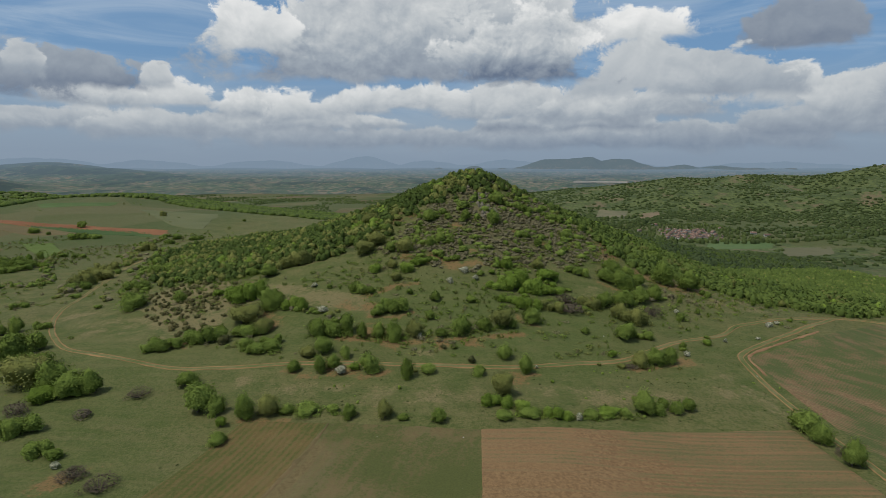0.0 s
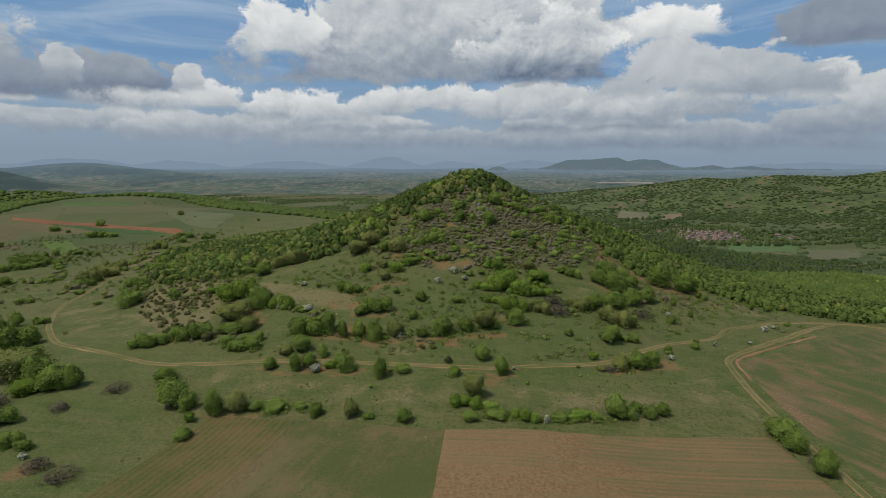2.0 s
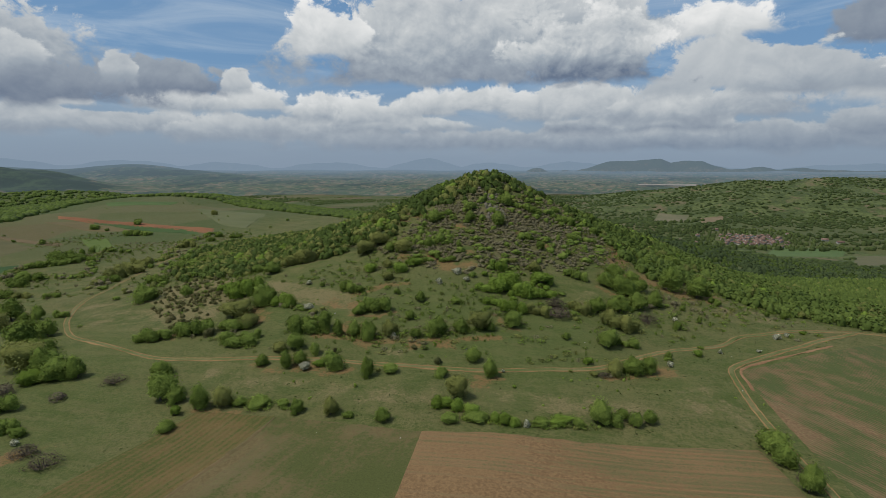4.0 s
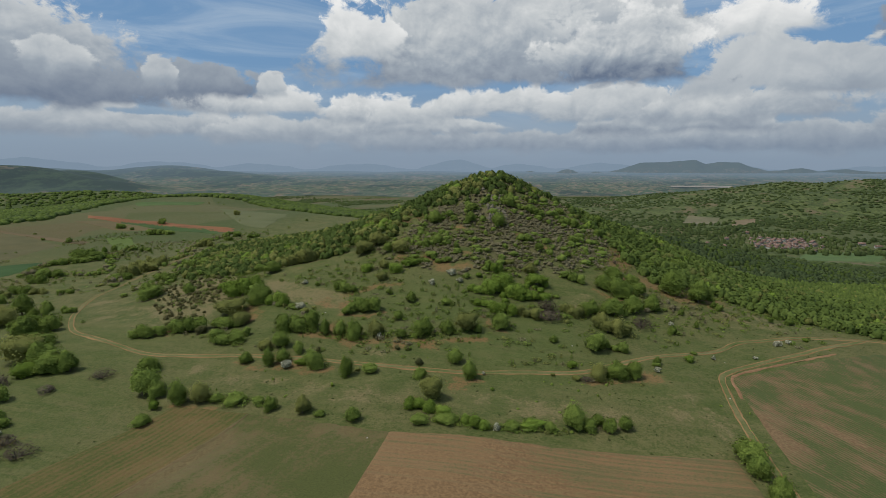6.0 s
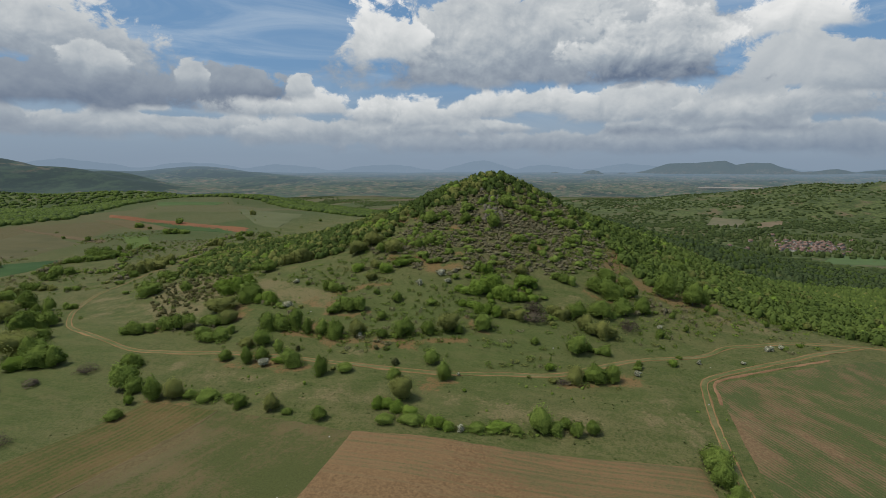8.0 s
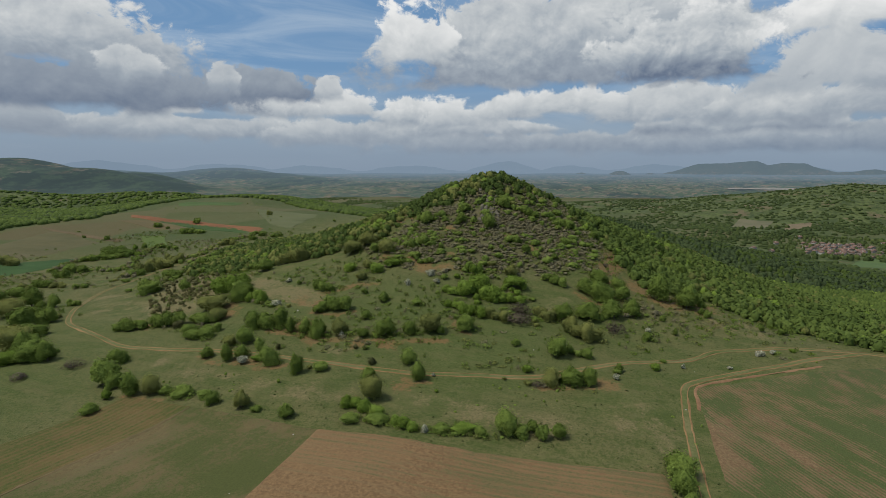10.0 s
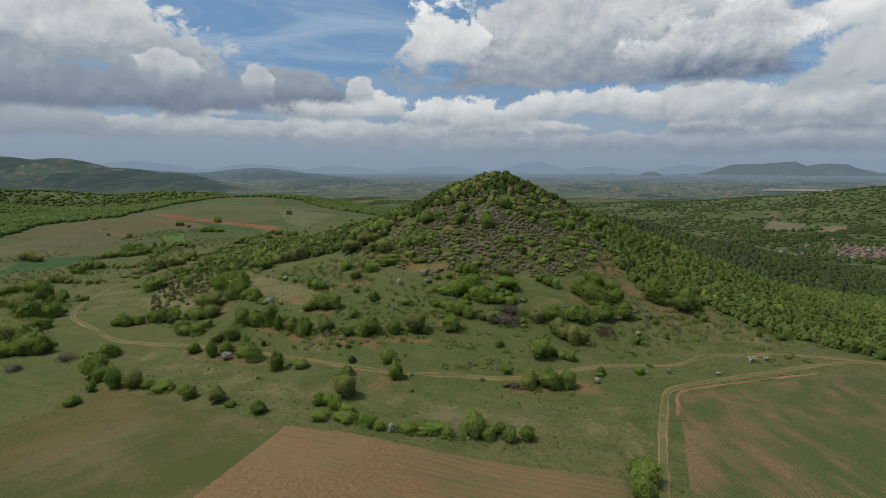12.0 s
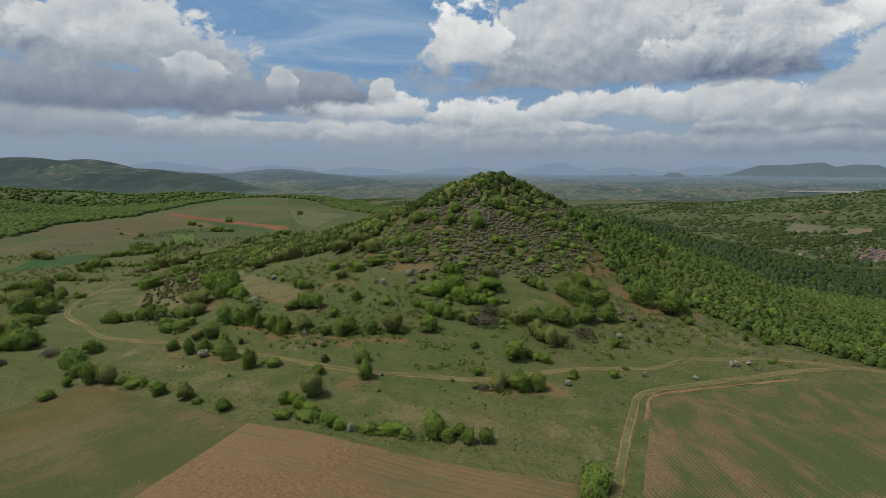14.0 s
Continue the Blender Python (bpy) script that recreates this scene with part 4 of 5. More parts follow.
# ---- land cover ----
cover_red = np.zeros(gx.shape)
for px, py, size in BARE_SPOTS:
    cover_red = np.maximum(cover_red, np.exp(-(((gx - px) ** 2 + (gy - py) ** 2) / size ** 2)))
for line, half in BANKS:
    cover_red = np.maximum(cover_red, 0.95 * np.exp(-(near_line(line, gx, gy) / (half + 0.9)) ** 2))
cover_grey = 1.5 * soft_inside(JUNIPER_SLOPE, gx, gy, 14) + 0.15 * soft_inside(GREY_SLOPE, gx, gy, 20) + 1.3 * soft_inside(TERRACE, gx, gy, 4)
for px, py, size in DRY_SPOTS:
    cover_grey = np.maximum(cover_grey, 0.85 * np.exp(-(((gx - px) ** 2 + (gy - py) ** 2) / size ** 2)))
for px, py, wide, deep in DRY_ZONES:
    cover_grey = np.maximum(cover_grey, 0.70 * np.exp(-((gx - px) / wide) ** 2 - ((gy - py) / deep) ** 2))
# lush hill foot; lower left greener, and darker partly in place of cloud shade
cover_lush_shade = np.maximum(0.8 * np.exp(-((gx - 20) / 90) ** 2 - ((gy - 190) / 45) ** 2), 0.5 * ramp(-35, -75, gx) * ramp(215, 165, gy))
cover_rgba = np.stack([cover_red, cover_grey, cover_lush_shade, np.ones(gx.shape)], -1).astype(np.float32)
attr = ground.data.color_attributes.new("cover", "FLOAT_COLOR", "POINT")
attr.data.foreach_set("color", np.clip(cover_rgba, 0, 1).ravel())


def right_wood(x, y):
    """Places behind the edge of the wood on the right flank."""
    ex, ey = np.array(WOOD_EDGE).T
    return (x > 58) & (y > np.interp(x, ex, ey) + 2.5 * ripple(x, y, 7, 0.5, 0.4)) & (np.hypot(x, y - 250) < 800)


away = np.hypot(gx, gy - 250)
land_field = ramp(620, 900, away) * (1 - ramp(-50, -25, GZ)) + 0.75 * ramp(-190, -260, gx) * ramp(300, 380, gy) * (away < 700)
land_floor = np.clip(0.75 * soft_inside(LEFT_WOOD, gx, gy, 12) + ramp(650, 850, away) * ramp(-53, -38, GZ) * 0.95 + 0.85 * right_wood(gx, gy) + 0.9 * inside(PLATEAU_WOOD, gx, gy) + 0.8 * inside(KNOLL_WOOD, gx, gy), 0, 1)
land_floor = land_floor * (1 - 0.85 * np.clip(cover_red, 0, 1))
land_scrub = (1 - 0.7 * np.clip(cover_red, 0, 1)) * 0.8 * soft_inside(GREY_SLOPE, gx, gy, 36)
land_rgba = np.stack([land_field, land_floor, land_scrub, np.ones(gx.shape)], -1).astype(np.float32)
attr = ground.data.color_attributes.new("land", "FLOAT_COLOR", "POINT")
attr.data.foreach_set("color", land_rgba.ravel())


def draped(name, corners, material, label, nu=90, nv=70, up=0.10, ragged=0.8):
    """A four-cornered field laid over the ground, its edges a little ragged."""
    rng = np.random.default_rng(len(name) + len(label))
    a, b, c, d = [np.array(p, float) for p in corners]
    u, v = np.meshgrid(np.linspace(0, 1, nu), np.linspace(0, 1, nv))
    wob = lambda k: np.convolve(rng.normal(0, ragged, k + 8), np.ones(5) / 5, "same")[4:4 + k]
    xy = (a * ((1 - u) * (1 - v))[..., None] + b * (u * (1 - v))[..., None] + c * (u * v)[..., None] + d * ((1 - u) * v)[..., None])
    xy[0, :, 1] += wob(nu); xy[-1, :, 1] += wob(nu); xy[:, 0, 0] += wob(nv); xy[:, -1, 0] += wob(nv)
    z = lift(xy[..., 0], xy[..., 1]) + up
    z[0] -= 0.35; z[-1] -= 0.35; z[:, 0] -= 0.35; z[:, -1] -= 0.35
    k = np.arange(nu * nv).reshape(nv, nu)
    f = np.stack([k[:-1, :-1], k[:-1, 1:], k[1:, 1:], k[1:, :-1]], -1).reshape(-1, 4)
    ob = smooth(mesh_object(name, np.concatenate([xy, z[..., None]], -1).reshape(-1, 3), f, material))
    return tagged(ob, label, "field", kind="structure")


draped("red_field", RED_FIELD, RED_EARTH, "ploughed red earth field with faint green furrows", 90, 70, 0.22, 0.5)
draped("green_field", GREEN_FIELD, GREEN_CROP, "green sown field with thin brown rows")
draped("meadow_field", MEADOW_FIELD, MEADOW, "fallow field of thin green growth over brown earth", 90, 70, 0.15, 0.5)
draped("row_field", ROW_FIELD, ROW_CROP, "field of young crop in brown and green rows")
for fname, corners, soil, text in FAR_FIELDS:
    draped(fname, corners, plain_soil(fname, *soil, 0.05), text, 40, 24, 0.25, 2.0)


def spline(points, gap):
    p = np.array(points, float)
    p = np.vstack([2 * p[0] - p[1], p, 2 * p[-1] - p[-2]])
    out_ = []
    for i in range(1, len(p) - 2):
        n = max(2, int(np.hypot(*(p[i + 1] - p[i])) / gap))
        u = np.linspace(0, 1, n, endpoint=False)[:, None]
        out_.append(0.5 * (2 * p[i] + (p[i + 1] - p[i - 1]) * u + (2 * p[i - 1] - 5 * p[i] + 4 * p[i + 1] - p[i + 2]) * u ** 2
                           + (3 * p[i] - p[i - 1] - 3 * p[i + 1] + p[i + 2]) * u ** 3))
    return np.vstack(out_ + [p[-2:-1]])


def strip(name, mid, sides, rise, material, seed, parent=None, ragged=0.12):
    """A band along the line mid between two offsets to its side."""
    rng = np.random.default_rng(seed)
    t = np.gradient(mid, axis=0)
    t /= np.linalg.norm(t, axis=1)[:, None]
    side_ = np.stack([t[:, 1], -t[:, 0]], 1)
    n, cols = len(mid), 5
    rows_ = []
    for k in range(cols):
        o = sides[0] + (sides[1] - sides[0]) * k / (cols - 1)
        o = o + (np.convolve(rng.normal(0, ragged * 2, n + 6), np.ones(4) / 4, "same")[3:3 + n] if k in (0, cols - 1) else 0)
        q = mid + side_ * np.reshape(o, (-1, 1))
        z = lift(q[:, 0], q[:, 1]) + rise - (0.12 if k in (0, cols - 1) else 0)
        rows_.append(np.column_stack([q, z]))
    v = np.stack(rows_, 1).reshape(-1, 3)
    k = np.arange(n * cols).reshape(n, cols)
    f = np.stack([k[:-1, :-1], k[:-1, 1:], k[1:, 1:], k[1:, :-1]], -1).reshape(-1, 4)
    return smooth(mesh_object(name, v, f, material, parent))


def track(line, label, gap=1.55, width=0.40, seed=1):
    mid = spline(line, 1.2)
    rng = np.random.default_rng(seed)
    mid = mid + np.stack([np.convolve(rng.normal(0, 0.35, len(mid) + 12), np.ones(9) / 9, "same")[6:-6] for _ in range(2)], 1)
    road = strip("road", mid, (-gap / 2 - 0.4, gap / 2 + 0.4), 0.07, VERGE, seed, None, 0.3)
    tagged(road, label, "track", kind="structure")
    for s in (-1, 1):
        tagged(strip("rut", mid, (s * gap / 2 - width / 2, s * gap / 2 + width / 2), 0.12, RUT, seed + s + 5, road, 0.12), "bare earth wheel rut")
    return road


track(MAIN_TRACK, "narrow dirt track with two bare ruts through grass", seed=3)
track(FIELD_TRACK, "dirt track with two ruts beside a field", 1.7, 0.44, seed=11)
tagged(strip("bare_strip", spline([(-27.4, 127.0), (-30.3, 115.0), (-33.4, 103.0), (-36.5, 91.0), (-43.0, 66.0), (-50.0, 40.0)], 1.2), (-0.45, 0.45), 0.20, BARE_LINE, 27, None, 0.5), "bare brown earth strip between two fields", "field", kind="structure")
tagged(strip("road", spline(FIELD_EDGE, 1.2), (-0.5, 0.5), 0.14, RED_SOIL, 21, None, 0.22), "bare red earth strip along a field", "track", kind="structure")


# ---- trees ----
def cards(at, out_way, size, rng, lean=0.30, long=1.25):
    """Leaf clumps: one quad at each place, facing roughly outward."""
    n = len(at)
    nrm = out_way + rng.normal(0, lean, (n, 3))
    nrm /= np.linalg.norm(nrm, axis=1)[:, None]
    ref = rng.normal(0, 1, (n, 3))
    a = np.cross(nrm, ref)
    a /= np.linalg.norm(a, axis=1)[:, None]
    b = np.cross(nrm, a)
    s = np.reshape(size, (-1, 1)) * rng.uniform(0.65, 1.35, (n, 1)) / 2
    bend = nrm * s * rng.uniform(-0.35, 0.1, (n, 1))
    v = np.stack([at - a * s + bend, at - b * s * long - bend * 0.3, at + a * s + bend, at + b * s * long - bend * 0.3], 1)
    return v.reshape(-1, 3), np.arange(4 * n).reshape(n, 4)


def ball(cen, rad, around, rings, rng):
    """A closed lump of quads with an uneven surface."""
    a = np.arange(around) * 2 * math.pi / around
    e = np.linspace(-1.0, 1.35, rings)
    c = np.where(e < 0, 1 + 0.1 * e, np.cos(e))[:, None]
    p = np.stack([c * np.cos(a), c * np.sin(a), np.sin(e)[:, None] + 0 * a], -1).reshape(-1, 3)
    p = cen + p * rad * rng.uniform(0.85, 1.1, (len(p), 1))
    k = np.arange(around * rings).reshape(rings, around)
    n = np.roll(k, -1, axis=1)
    side_ = np.stack([k[:-1], n[:-1], n[1:], k[1:]], -1).reshape(-1, 4)
    top = [(k[-1, 0], k[-1, q], k[-1, q + 1], k[-1, q + 2]) for q in range(1, around - 2, 2)]
    return p, np.vstack([side_, np.array(top, int)])


def crown_shape(rng, count, lobes=26, low=0.04, leaf=0.05, around=12, rings=8):
    """A domed crown about one metre wide and high: an uneven core under leaf clumps that swell in lobes."""
    ang = rng.uniform(0, 2 * math.pi) + np.arange(lobes) * 2.39996
    up_ = np.linspace(-0.5, 1.0, lobes) + rng.uniform(-0.06, 0.06, lobes)
    ways = np.stack([np.cos(ang) * np.sqrt(np.clip(1 - up_ ** 2, 0, 1)), np.sin(ang) * np.sqrt(np.clip(1 - up_ ** 2, 0, 1)), up_], 1)
    reach = rng.uniform(0.52, 1.28, lobes) * (1 + 0.16 * np.cos(ang - rng.uniform(0, 6.28)))
    wide = 1.5 / lobes

    def swell_of(way):
        near_ = np.exp((way @ ways.T - 1) / wide)
        return (near_ * reach).sum(1) / near_.sum(1) * (0.80 + 0.26 * near_.max(1))

    size = np.array([0.50, 0.50, 0.50]) * rng.uniform(0.86, 1.14, 3)
    mid_ = np.array([0, 0, low + 0.42])
    way = rng.normal(0, 1, (count * 2, 3))
    way /= np.linalg.norm(way, axis=1)[:, None]
    way = way[way[:, 2] > -0.75][:count]
    girth = np.hypot(way[:, 0], way[:, 1])[:, None]
    upright = np.where(way[:, 2:] < 0, np.hstack([way[:, :2] / np.maximum(girth, 0.3) * (1 + 0.12 * way[:, 2:]), way[:, 2:]]), way)
    at = mid_ + upright * size * (swell_of(way) * (0.90 + 0.26 * rng.uniform(0, 1, len(way)) ** 2))[:, None]
    at[:, 2] = np.maximum(at[:, 2], rng.uniform(0.02, 0.12, len(at)))
    pieces = [cards(at, np.hstack([upright[:, :2], np.maximum(way[:, 2:], 0) + 0.3]), np.full(len(at), leaf), rng, 0.38)]
    if around:
        v, f = ball(np.zeros(3), 1.0, around, rings, rng)
        w = v / np.linalg.norm(v, axis=1)[:, None]
        v = mid_ + v * size * (0.86 * swell_of(w))[:, None]
        v[:, 2] = np.maximum(v[:, 2], 0.0)
        pieces.append((v, f))
    return joined(pieces)


def limb(a, b, ra, rb, sides=6):
    a, b = np.array(a, float), np.array(b, float)
    d = (b - a) / np.linalg.norm(b - a)
    u = np.cross(d, (0.3, 0.9, 0.1))
    u /= np.linalg.norm(u)
    w = np.cross(d, u)
    k = np.arange(sides) * 2 * math.pi / sides
    ring = np.cos(k)[:, None] * u + np.sin(k)[:, None] * w
    v = np.vstack([a + ring * ra, b + ring * rb])
    f = [(i, (i + 1) % sides, sides + (i + 1) % sides, sides + i) for i in range(sides)]
    return v, np.array(f)


def joined(pieces):
    vs, fs, n = [], [], 0
    for v, f in pieces:
        vs.append(v), fs.append(np.asarray(f) + n)
        n += len(v)
    return np.vstack(vs), np.vstack(fs)


def trunk_shape(rng, stems=1, top=0.55, thick=0.03):
    out_ = []
    for s in range(stems):
        foot = np.array([rng.normal(0, 0.04 * (stems > 1)), rng.normal(0, 0.04 * (stems > 1)), -0.05])
        fork = foot + np.array([rng.normal(0, 0.05), rng.normal(0, 0.05), 0.05 + top * rng.uniform(0.45, 0.65)])
        out_.append(limb(foot, fork, thick, thick * 0.7))
        for _ in range(4):
            tip = fork + np.array([rng.normal(0, 0.16), rng.normal(0, 0.16), top * rng.uniform(0.35, 0.8)])
            out_.append(limb(fork - (0, 0, 0.04), tip, thick * 0.6, thick * 0.15, 5))
    return joined(out_)


def plant(name, material, seed, label, category, count=750, lobes=20, low=0.04, leaf=0.055, stems=1):
    """A tree or bush one metre wide and high, standing at the origin: an Empty with trunk and crown."""
    rng = np.random.default_rng(seed)
    root = new(name)
    root.empty_display_size = 0.2
    v, f = trunk_shape(rng, stems)
    mesh_object("trunk", v, f, BARK, root)
    v, f = crown_shape(rng, count, lobes, low, leaf)
    smooth(mesh_object("crown", v, f, material, root))
    return tagged(root, label, category)


def twiggy(name, seed, label):
    rng = np.random.default_rng(seed)
    root = new(name)
    pieces = []
    for _ in range(26):
        a, r = rng.uniform(0, 2 * math.pi), rng.uniform(0.1, 0.48)
        tip = np.array([math.cos(a) * r, math.sin(a) * r, rng.uniform(0.45, 0.95) * (1 - 0.5 * r)])
        pieces.append(limb((0.06 * math.cos(a), 0.06 * math.sin(a), -0.04), tip, 0.016, 0.004, 4))
    v, f = joined(pieces)
    mesh_object("trunk", v, f, BARK, root)
    v, f = crown_shape(rng, 700, 14, 0.0, 0.05, 0)
    mesh_object("crown", v, f, BARE_TWIG, root)
    return tagged(root, label, "shrub")


KINDS = {
    "oak": ([plant("oak_tree", OAK, 40 + k, "low broad oak in fresh green spring leaf", "tree", 1500, 15 + k % 3 * 4, 0.03, 0.042) for k in range(6)], OAKS, "scattered oaks"),
    "bud": ([plant("oak_tree", BUDDING, 60 + k, "oak in thin olive budding leaf", "tree", 1500, 16, 0.03, 0.039) for k in range(3)], BUDDING_OAKS, "scattered oaks"),
    "bright": ([plant("bush", BRIGHT, 70 + k, "bright yellow-green bush in young leaf", "bush", 1100, 12, 0.0, 0.044, 3) for k in range(3)], BRIGHT_BUSHES, "green bushes"),
    "bare": ([twiggy("shrub", 80 + k, "grey leafless shrub of thin twigs") for k in range(3)], BARE_SHRUBS, "grey shrubs"),
    "blossom": ([plant("hawthorn", BLOSSOM, 90 + k, "small thorn bush in white blossom", "bush", 520, 14, 0.02, 0.065, 2) for k in range(2)], BLOSSOM_BUSHES, "blossoming bushes"),
    "juniper": ([plant("juniper", JUNIPER, 95 + k, "small dark brownish juniper bush", "bush", 420, 12, 0.0, 0.07, 2) for k in range(2)], JUNIPERS, "juniper bushes"),
}
rng = np.random.default_rng(5)


def placed(x, y, w, h, turn, sink=0.0):
    return Matrix.Translation((x, y, float(lift(x, y)) - sink)) @ Matrix.Rotation(turn, 4, "Z") @ Matrix.Diagonal((w, w, h, 1))


THICKET = {"oak": [plant("bush", OAK, 110 + k, "low green oak scrub in fresh leaf", "bush", 650, 11, 0.0, 0.062, 3) for k in range(3)],
           "bud": [plant("bush", BUDDING, 116 + k, "low olive oak scrub in budding leaf", "bush", 650, 11, 0.0, 0.062, 3) for k in range(2)],
           "bright": [plant("bush", BRIGHT, 120 + k, "low yellow-green scrub in young leaf", "bush", 650, 11, 0.0, 0.062, 3) for k in range(2)]}
used = set()


def set_out(base, m, group):
    """The first of a kind is moved to its place, the others are copies."""
    if base not in used:
        used.add(base)
        base.matrix_world = m
        tagged(base, group=group)
    else:
        copy_thing(base, Matrix.Identity(4)).matrix_basis = m


for kind, (kinds, spots, group) in KINDS.items():
    for k, (x, y, w, h) in enumerate(spots):
        if kind in THICKET and w > 7 and w > 1.55 * h:  # wide and low: three or four bushes side by side
            n = 3 if w < 11 else 4
            for q in range(n):
                shift = (q - (n - 1) / 2) / n
                sx, sy = x + 0.86 * w * shift, y + rng.uniform(-0.16, 0.16) * w
                size = w * rng.uniform(0.40, 0.56)
                set_out(THICKET[kind][(k + q) % len(THICKET[kind])], placed(sx, sy, size, h * rng.uniform(0.62, 0.95), rng.uniform(0, 6.28), 0.04 * h), "oak scrub")
        elif kind in THICKET and math.hypot(x, y) > 270:
            set_out(THICKET[kind][k % len(THICKET[kind])], placed(x, y, w * 0.90, h * 0.87, rng.uniform(0, 6.28), 0.05 * h), "oak scrub")
        else:
            set_out(kinds[k % len(kinds)], placed(x, y, w * 0.90, h * 0.87, rng.uniform(0, 6.28), 0.05 * h), group)


# ---- woods ----
def woods(name, x, y, size, tall, templates, material, label, rng, category="wood"):
    """Many trees as one mesh: each takes one of the crown templates."""
    vs, fs, n = [], [], 0
    z = lift(x, y)
    pick = rng.integers(0, len(templates), len(x))
    for k, (tv, tf) in enumerate(templates):
        sel = np.nonzero(pick == k)[0]
        if not len(sel):
            continue
        a = rng.uniform(0, 2 * math.pi, len(sel))
        c, s = np.cos(a)[:, None], np.sin(a)[:, None]
        v = np.stack([(tv[:, 0] * c - tv[:, 1] * s) * size[sel, None] + x[sel, None], (tv[:, 0] * s + tv[:, 1] * c) * size[sel, None] + y[sel, None],
                      tv[:, 2] * tall[sel, None] + z[sel, None] - 0.15], -1)
        vs.append(v.reshape(-1, 3))
        fs.append((tf[None] + (np.arange(len(sel)) * len(tv))[:, None, None] + n).reshape(-1, 4))
        n += len(sel) * len(tv)
    ob = smooth(mesh_object(name, np.vstack(vs), np.vstack(fs), material))
    return tagged(ob, label, category, kind="stuff")


def scatter(box, gap, rng, keep):
    """Jittered places in a box, kept with the chance that keep(x, y) gives."""
    xs, ys = np.arange(box[0], box[1], gap), np.arange(box[2], box[3], gap)
    x, y = [v.ravel() for v in np.meshgrid(xs, ys)]
    x, y = x + rng.uniform(-0.55, 0.55, len(x)) * gap, y + rng.uniform(-0.55, 0.55, len(y)) * gap
    ok = rng.uniform(0, 1, len(x)) < keep(x, y)
    return x[ok], y[ok]


def noise2(x, y, wave, shift=0.0):
    return 0.5 + 0.25 * (ripple(x, y, wave, 0.3 + shift, shift) + ripple(x, y, wave * 0.63, 1.7 + shift, 2.1 + shift))


def far_crown(rng):
    """A small crown for far woods: one uneven lump under a few leaf clumps."""
    way = rng.normal(0, 1, (3, 3))
    way[:, 2] = np.abs(way[:, 2])
    way /= np.linalg.norm(way, axis=1)[:, None]
    return joined([ball(np.array([0, 0, 0.42]), np.array([0.46, 0.46, 0.50]), 5, 3, rng), cards(way * (0.42, 0.42, 0.5) + (0, 0, 0.42), way, np.full(3, 0.34), rng)])


WOOD_CROWNS = [crown_shape(np.random.default_rng(360 + k), 20, 6, 0.0, 0.20, 6, 3) for k in range(8)]
MID_CROWNS = [crown_shape(np.random.default_rng(340 + k), 22, 7, 0.0, 0.20, 6, 3) for k in range(7)]
NEAR_CROWNS = [crown_shape(np.random.default_rng(200 + k), 62, 10, 0.0, 0.12, 7, 4) for k in range(6)]
FAR_CROWNS = [far_crown(np.random.default_rng(220 + k)) for k in range(6)]
TINY_CROWNS = [ball(np.array([0, 0, 0.40]), np.array([0.50, 0.50, 0.55]), 5, 3, np.random.default_rng(225 + k)) for k in range(6)]
SHRUB_CROWNS = [crown_shape(np.random.default_rng(240 + k), 58, 7, 0.0, 0.17, 0) for k in range(4)]
SCRUB_CROWNS = [crown_shape(np.random.default_rng(250 + k), 30, 7, 0.0, 0.24, 5, 3) for k in range(5)]
TUFTS = [cards(np.random.default_rng(260 + k).uniform((-0.35, -0.35, 0.15), (0.35, 0.35, 0.5), (6, 3)), np.random.default_rng(270 + k).normal(0, 1, (6, 3)), np.full(6, 0.6), np.random.default_rng(280 + k)) for k in range(4)]
wood_rng = np.random.default_rng(77)


def mixed(words, x, y, wide, tall, shares, templates=None, category="wood"):
    """One scatter of trees, shared out between several kinds of leaf that grow in drifts."""
    v = np.clip(0.5 + 0.55 * (noise2(x, y, 9, 0.5) - 0.5) + wood_rng.normal(0, 0.24, len(x)), 0, 0.999)
    v = np.argsort(np.argsort(v)) / max(1, len(v))
    lo = 0.0
    for material, share in shares:
        sel = (v >= lo) & (v < lo + share + 1e-6)
        lo += share
        woods(words[0], x[sel], y[sel], wood_rng.uniform(*wide, sel.sum()), wood_rng.uniform(*tall, sel.sum()), templates or MID_CROWNS, material, words[1], wood_rng, category)




x, y = scatter((-190, 64, 236, 440), 2.8, wood_rng, lambda x, y: soft_inside(LEFT_WOOD, x, y, 16) * (0.82 + 0.3 * noise2(x, y, 14)))
mixed(("hill_wood", "dense young oak wood over the hill's shoulder"), x, y, (3.0, 5.8), (2.6, 5.0), ((WOOD, 0.68), (BUDDING, 0.27), (BRIGHT, 0.05)))
x, y = scatter((50, 470, 215, 640), 2.6, wood_rng, lambda x, y: right_wood(x, y) * ~inside(KNOLL_WOOD, x, y) * (0.85 + 0.3 * noise2(x, y, 16, 0.6)))
seen = (y < 560) & (x < 420)
x, y = x[seen], y[seen]
close = (y < 380) & (x < 260)
for these, crowns in ((close, WOOD_CROWNS), (~close, TINY_CROWNS)):
    mixed(("slope_wood", "dense green oak wood on a falling slope"), x[these], y[these], (3.0, 5.8), (2.6, 5.0), ((WOOD, 0.93), (BUDDING, 0.05), (BRIGHT, 0.02)), crowns)
x, y = scatter((-40, 85, 222, 330), 1.6, wood_rng, lambda x, y: 0.95 * soft_inside(GREY_SLOPE, x, y, 14) * (0.45 + noise2(x, y, 9, 1.2)))
bare = np.min([np.hypot(x - a, y - b) / c for a, b, c in BARE_SPOTS] + [np.hypot(x - 18, (y - 280) / 3) / 4], axis=0) > 0.75
x, y = x[bare], y[bare]
